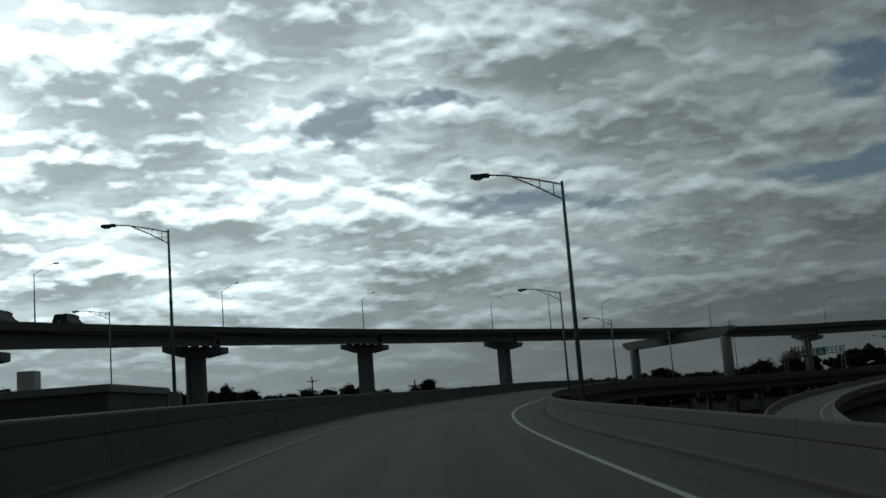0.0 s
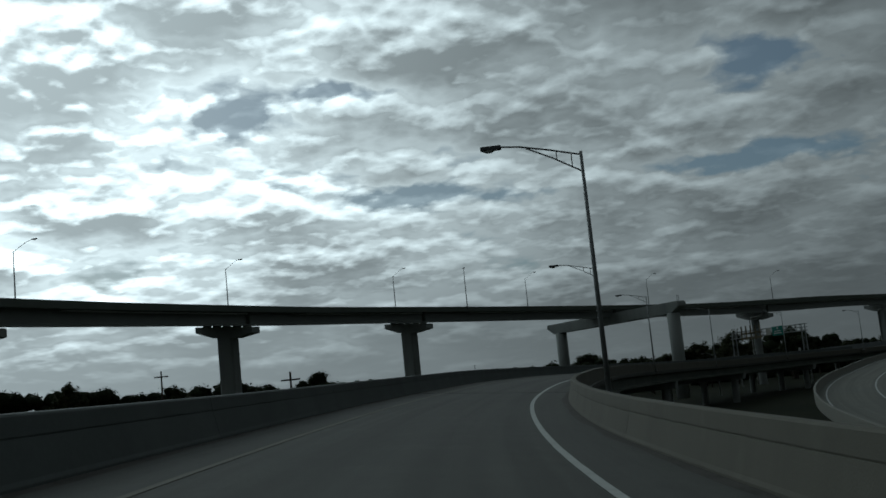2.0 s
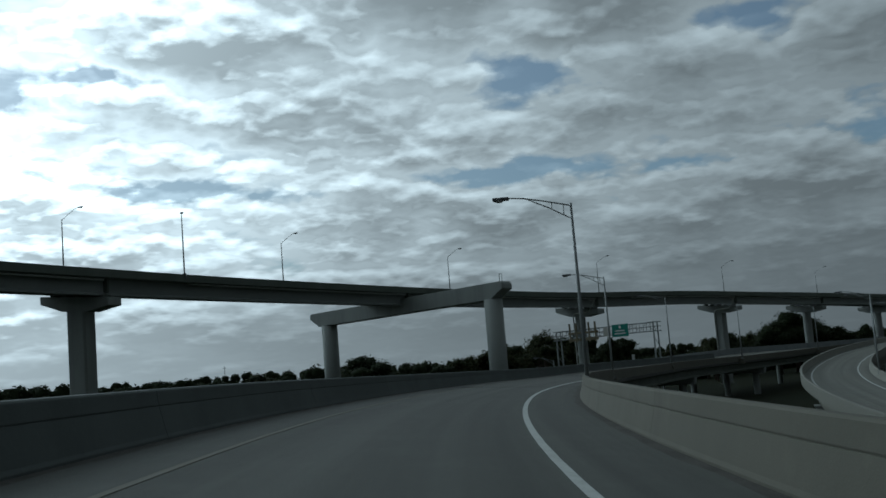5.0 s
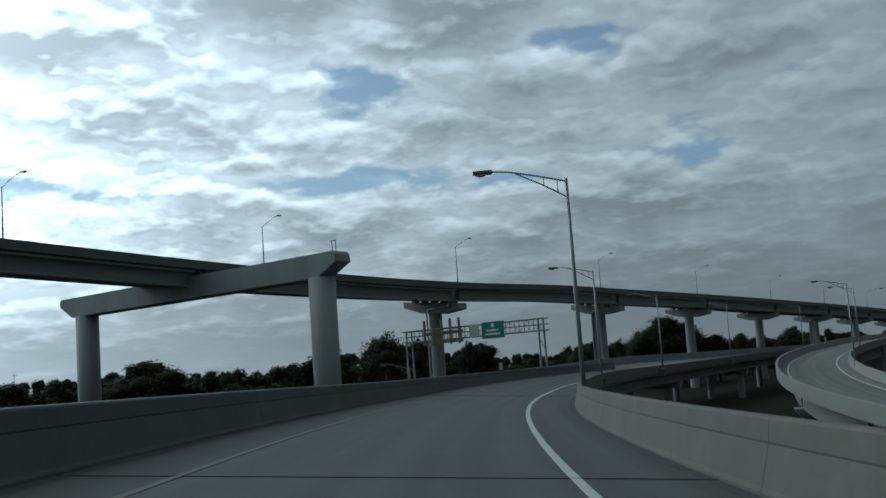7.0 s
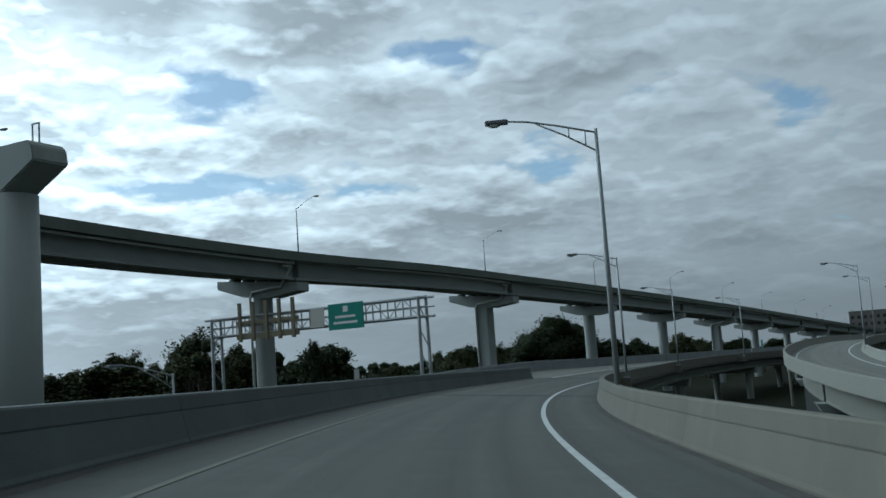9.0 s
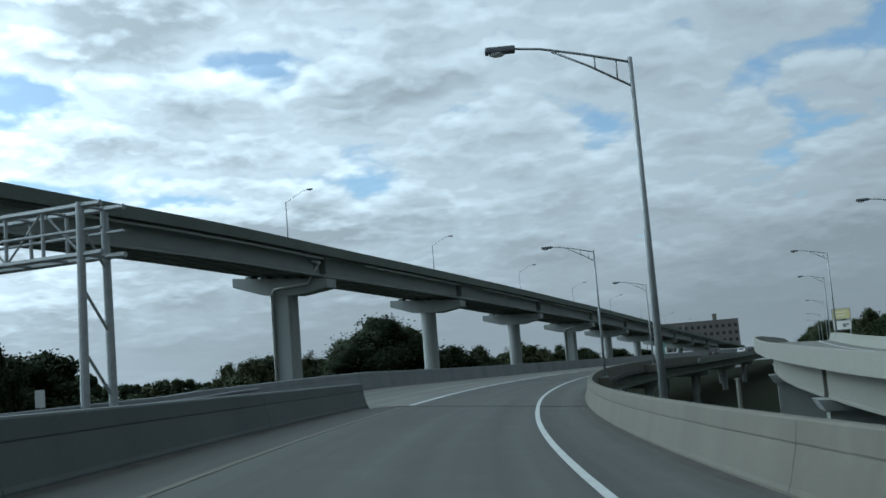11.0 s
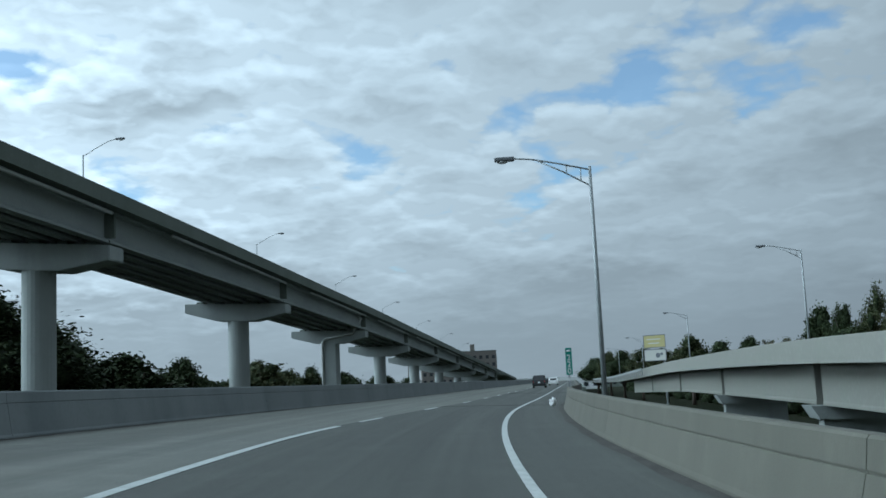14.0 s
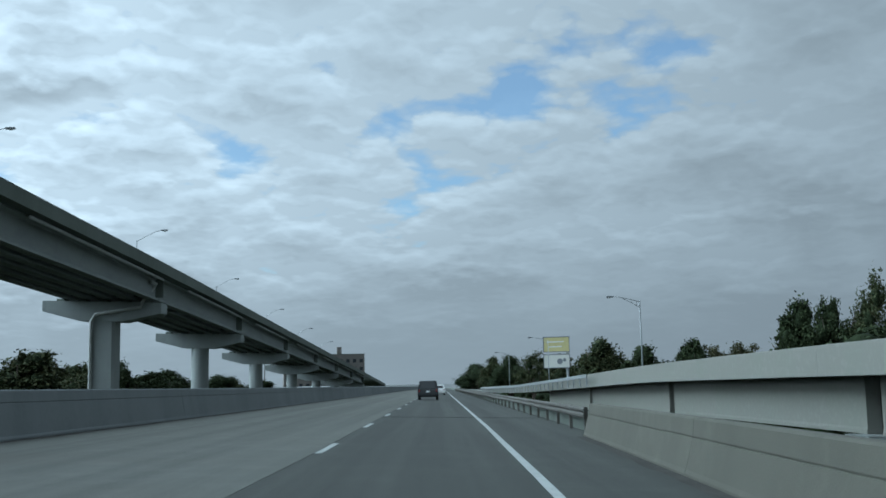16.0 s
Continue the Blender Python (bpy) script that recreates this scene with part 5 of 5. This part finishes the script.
# ---- vehicles ----
def car_meshes(paint, suv):
    L, Wd, H = (4.7, 1.9, 1.78) if suv else (4.6, 1.8, 1.45)
    out = {}
    bm = bmesh.new()
    belt = 0.98 if suv else 0.9
    side = [(-L / 2, 0.42), (-L / 2 + 0.05, belt - 0.1), (-L / 2 + (0.12 if suv else 0.75), belt), (-L / 2 + (0.32 if suv else 1.15), H - 0.06), (-L / 2 + (0.6 if suv else 1.5), H), (L * 0.08, H), (L * 0.16, H - 0.08),
            (L * 0.30, belt + 0.03), (L / 2 - 0.25, belt - 0.16), (L / 2, belt - 0.35), (L / 2, 0.38), (L / 2 - 0.1, 0.26), (-L / 2 + 0.1, 0.28)]
    rows = []
    for f in (-1, -0.86, 0.86, 1):
        rows.append([bm.verts.new((f * Wd / 2 * (1 if z < belt + 0.02 else 0.84), y, z if abs(f) < 1 else z - (0.05 if z > belt else 0.0))) for y, z in side])
    for a, b in zip(rows, rows[1:]):
        for i in range(len(side)):
            bm.faces.new((a[i], a[(i + 1) % len(side)], b[(i + 1) % len(side)], b[i]))
    bm.faces.new(rows[0])
    bm.faces.new(rows[-1])
    bmesh.ops.bevel(bm, geom=bm.edges[:], offset=0.03, segments=2, affect="EDGES")
    out["body"] = finish(bm, "body", paint)
    bm = bmesh.new()
    y0, y1 = (-L / 2 + 0.15, -L / 2 + 0.30) if suv else (-L / 2 + 0.80, -L / 2 + 1.10)
    v = [bm.verts.new(c) for c in ((-Wd * 0.36, y0 - 0.03, belt + 0.07), (Wd * 0.36, y0 - 0.03, belt + 0.07), (Wd * 0.33, y1 - 0.03, H - 0.12), (-Wd * 0.33, y1 - 0.03, H - 0.12))]
    v2 = [bm.verts.new(x.co + Vector((0, 0.05, 0))) for x in v]
    for i in range(4):
        bm.faces.new((v[i], v[(i + 1) % 4], v2[(i + 1) % 4], v2[i]))
    bm.faces.new(v)
    bm.faces.new(v2)
    out["rear_window"] = finish(bm, "rear_window", GLASSDARK)
    bm = bmesh.new()
    box(bm, (0, 0.1, (belt + H) / 2), (Wd * 0.865, L * 0.42, (H - belt) * 0.62), bevel=0.04)
    out["side_glass"] = finish(bm, "side_glass", GLASSDARK)
    bm = bmesh.new()
    tube(bm, [(-0.11, 0, 0), (0.11, 0, 0)], 0.34, 18)
    out["wheel"] = finish(bm, "wheel", TYRE)
    bm = bmesh.new()
    tube(bm, [(-0.118, 0, 0), (0.118, 0, 0)], 0.20, 14)
    out["rim"] = finish(bm, "rim", GALV)
    bm = bmesh.new()
    box(bm, (0, 0, 0), (0.13, 0.08, 0.26 if suv else 0.14), bevel=0.02)
    out["tail_lamp"] = finish(bm, "tail_lamp", TAIL)
    bm = bmesh.new()
    box(bm, (0, -L / 2 - 0.03, 0.45), (Wd * 0.92, 0.14, 0.24), bevel=0.03)
    out["bumper"] = finish(bm, "bumper", paint)
    bm = bmesh.new()
    box(bm, (0, -L / 2 - 0.02, 0.78), (0.32, 0.03, 0.16), bevel=0.008)
    out["rear_trim"] = finish(bm, "rear_trim", SIGNWHITE)
    out["dims"] = (L, Wd, belt)
    return out


def car(name, label, m, meshes):
    L, Wd, belt = meshes["dims"]
    holder = empty(name, m, label, "car")
    for nm in ("body", "rear_window", "side_glass", "bumper", "rear_trim"):
        part(nm, meshes[nm], None, holder)
    for x in (-1, 1):
        for y in (-L * 0.29, L * 0.30):
            w = part("wheel", meshes["wheel"], None, holder)
            w.matrix_local = pose(x * (Wd / 2 - 0.12), y, 0.34)
            part("rim", meshes["rim"], None, w)
        t = part("tail_lamp", meshes["tail_lamp"], None, holder)
        t.matrix_local = pose(x * (Wd / 2 - 0.16), -L / 2 + 0.0, belt - 0.1)
    return holder


SUV, SEDAN, PALE_SUV = car_meshes(CARBLACK, True), car_meshes(CARWHITE, False), car_meshes(CARBLACK, False)
car("suv", "black sport utility car driving ahead in the lane", lamp_pose(on_road, ROAD, 508, -0.9, 0.0), SUV)
car("sedan", "white saloon car far ahead on the road", lamp_pose(on_road, ROAD, 562, 0.0, 0.0), SEDAN)
car("dark_sedan", "dark saloon car far ahead in the next lane", lamp_pose(on_road, ROAD, 640, -3.6, 0.0), PALE_SUV)
car("suv", "dark sport utility car crossing on the flyover", lamp_pose(on_fly, FLY, -161, 3.0, GIRD + 0.24), SUV)
car("suv", "dark sport utility car crossing on the flyover", lamp_pose(on_fly, FLY, -145, 3.0, GIRD + 0.24), SUV)

# ---- billboard ----
bp = Vector((367.2, 436.8, 0))
toward = (Vector((162, 347, 0)) - bp).normalized()
bill = empty("billboard", Matrix.Translation(bp) @ Matrix.Rotation(math.atan2(toward.y, toward.x) + math.pi / 2 - 0.25, 4, "Z"), "two-panel yellow and white billboard on a steel mast", "billboard")
for z0, z1, mat, lab in ((9.75, 13.0, BOARDYELLOW, "pale yellow panel"), (6.4, 9.35, BOARDWHITE, "off-white panel")):
    bm = bmesh.new()
    box(bm, (0, 0, (z0 + z1) / 2), (5.6, 0.3, z1 - z0), bevel=0.03)
    b = part("panel", bm, mat, bill, lab)
    bm = bmesh.new()
    for a, c, sz in (((0, -0.17, z0 + 0.08), 0, (5.7, 0.08, 0.16)), ((0, -0.17, z1 - 0.08), 0, (5.7, 0.08, 0.16)), ((-2.78, -0.17, (z0 + z1) / 2), 0, (0.14, 0.08, z1 - z0)), ((2.78, -0.17, (z0 + z1) / 2), 0, (0.14, 0.08, z1 - z0))):
        box(bm, a, sz)
    part("frame", bm, HEADMETAL, b)
    if z0 < 8:
        bm = bmesh.new()
        tube(bm, [(0.7, -0.165, 7.8), (0.7, -0.20, 7.8)], 0.62, 14)
        tube(bm, [(1.7, -0.165, 8.1), (1.7, -0.20, 8.1)], 0.38, 12)
        part("emblem", bm, HEADMETAL, b, "dark plain emblem")
    else:
        for zz, w in ((11.9, 3.6), (10.9, 2.8)):
            bm = bmesh.new()
            box(bm, (-0.2, -0.165, zz), (w, 0.03, 0.28))
            part("lettering_bar", bm, BOARDWHITE, b)
bm = bmesh.new()
tube(bm, [(2.2, 0.35, GROUND_Z - 0.3), (2.2, 0.35, 12.9)], 0.28, 10)
part("mast", bm, GALV, bill)


# ---- buildings ----
def building(name, label, m, size, wall, roof, rows=0, cols=0):
    w, d, h = size
    holder = empty(name, m, label, "building")
    bm = bmesh.new()
    box(bm, (0, 0, h / 2), (w, d, h))
    part("wall", bm, wall, holder)
    bm = bmesh.new()
    box(bm, (0, 0, h + 0.2), (w + 0.4, d + 0.4, 0.5), bevel=0.05)
    part("roof", bm, roof, holder)
    for r in range(rows):
        for c in range(cols):
            bm = bmesh.new()
            x = -w / 2 + w * (c + 0.5) / cols
            z = 1.6 + (h - 2.4) * (r + 0.3) / rows
            box(bm, (x, -d / 2 - 0.03, z), (w / cols * 0.5, 0.12, (h - 2) / rows * 0.45), bevel=0.02)
            part("window", bm, WINDOWDARK, holder)
    return holder


yard = building("warehouse", "low grey flat-roofed building with a rooftop unit", Matrix.Translation((-41.3, 68.5, GROUND_Z)) @ pose(0, 0, 0, 0, 0, 6), (26, 14, 8.5), FASCIA, PIER)
bm = bmesh.new()
box(bm, (7.2, -4.5, 9.5), (1.1, 1.2, 1.5), bevel=0.03)
part("rooftop_unit", bm, ROOFWHITE, yard, "pale rooftop air unit")
b2 = building("brick_block", "large brown brick building in the distance", Matrix.Translation((925.0, 905.0, GROUND_Z)) @ pose(0, 0, 0, 0, 0, -50), (70, 30, 37), BRICKWALL, FASCIA, 5, 12)
bm = bmesh.new()
box(bm, (14, 0, 40.5), (4, 4, 7))
part("roof_tower", bm, BRICKWALL, b2)
for s, n, w, h, mat in ((760, -46, 60, 7.0, ROOFWHITE), (860, -52, 44, 8.2, ROOFWHITE), (980, -40, 70, 8.6, ROOFWHITE), (1100, -8, 60, 8.4, ROOFWHITE), (1180, 40, 50, 9.0, FASCIA)):
    x, y, a = ROAD.at(s, n)
    building("low_building", "long low white-roofed building beyond the road", Matrix.Translation((x, y, GROUND_Z)) @ pose(0, 0, 0, 0, 0, math.degrees(a)), (w, 16, h), mat, ROOFWHITE, 1, 9)

# tall lamp and thin masts in the distance
HIGH = lamp_meshes(18.2, 3.2, 0.5, True)
street_lamp("tall galvanised street lamp rising from the ground", Matrix.Translation((-45.0, 104.0, GROUND_Z)) @ pose(0, 0, 0, 0, 0, 5), HIGH, "lamps beyond the ramp")
for x, y, h in ((-53.2, 230.3, 14.7), (-24.1, 181.7, 10.9), (12.4, 775, 22), (520, 640, 26)):
    bm = bmesh.new()
    tube(bm, [(x, y, GROUND_Z), (x, y, GROUND_Z + h)], [0.28, 0.12], 8)
    box(bm, (x, y, GROUND_Z + h - 1.0), (2.4, 0.15, 0.2))
    tagged(new("utility_pole", finish(bm, "utility_pole", BARK)), "thin dark utility pole far off among the trees", "utility pole", "far utility poles")
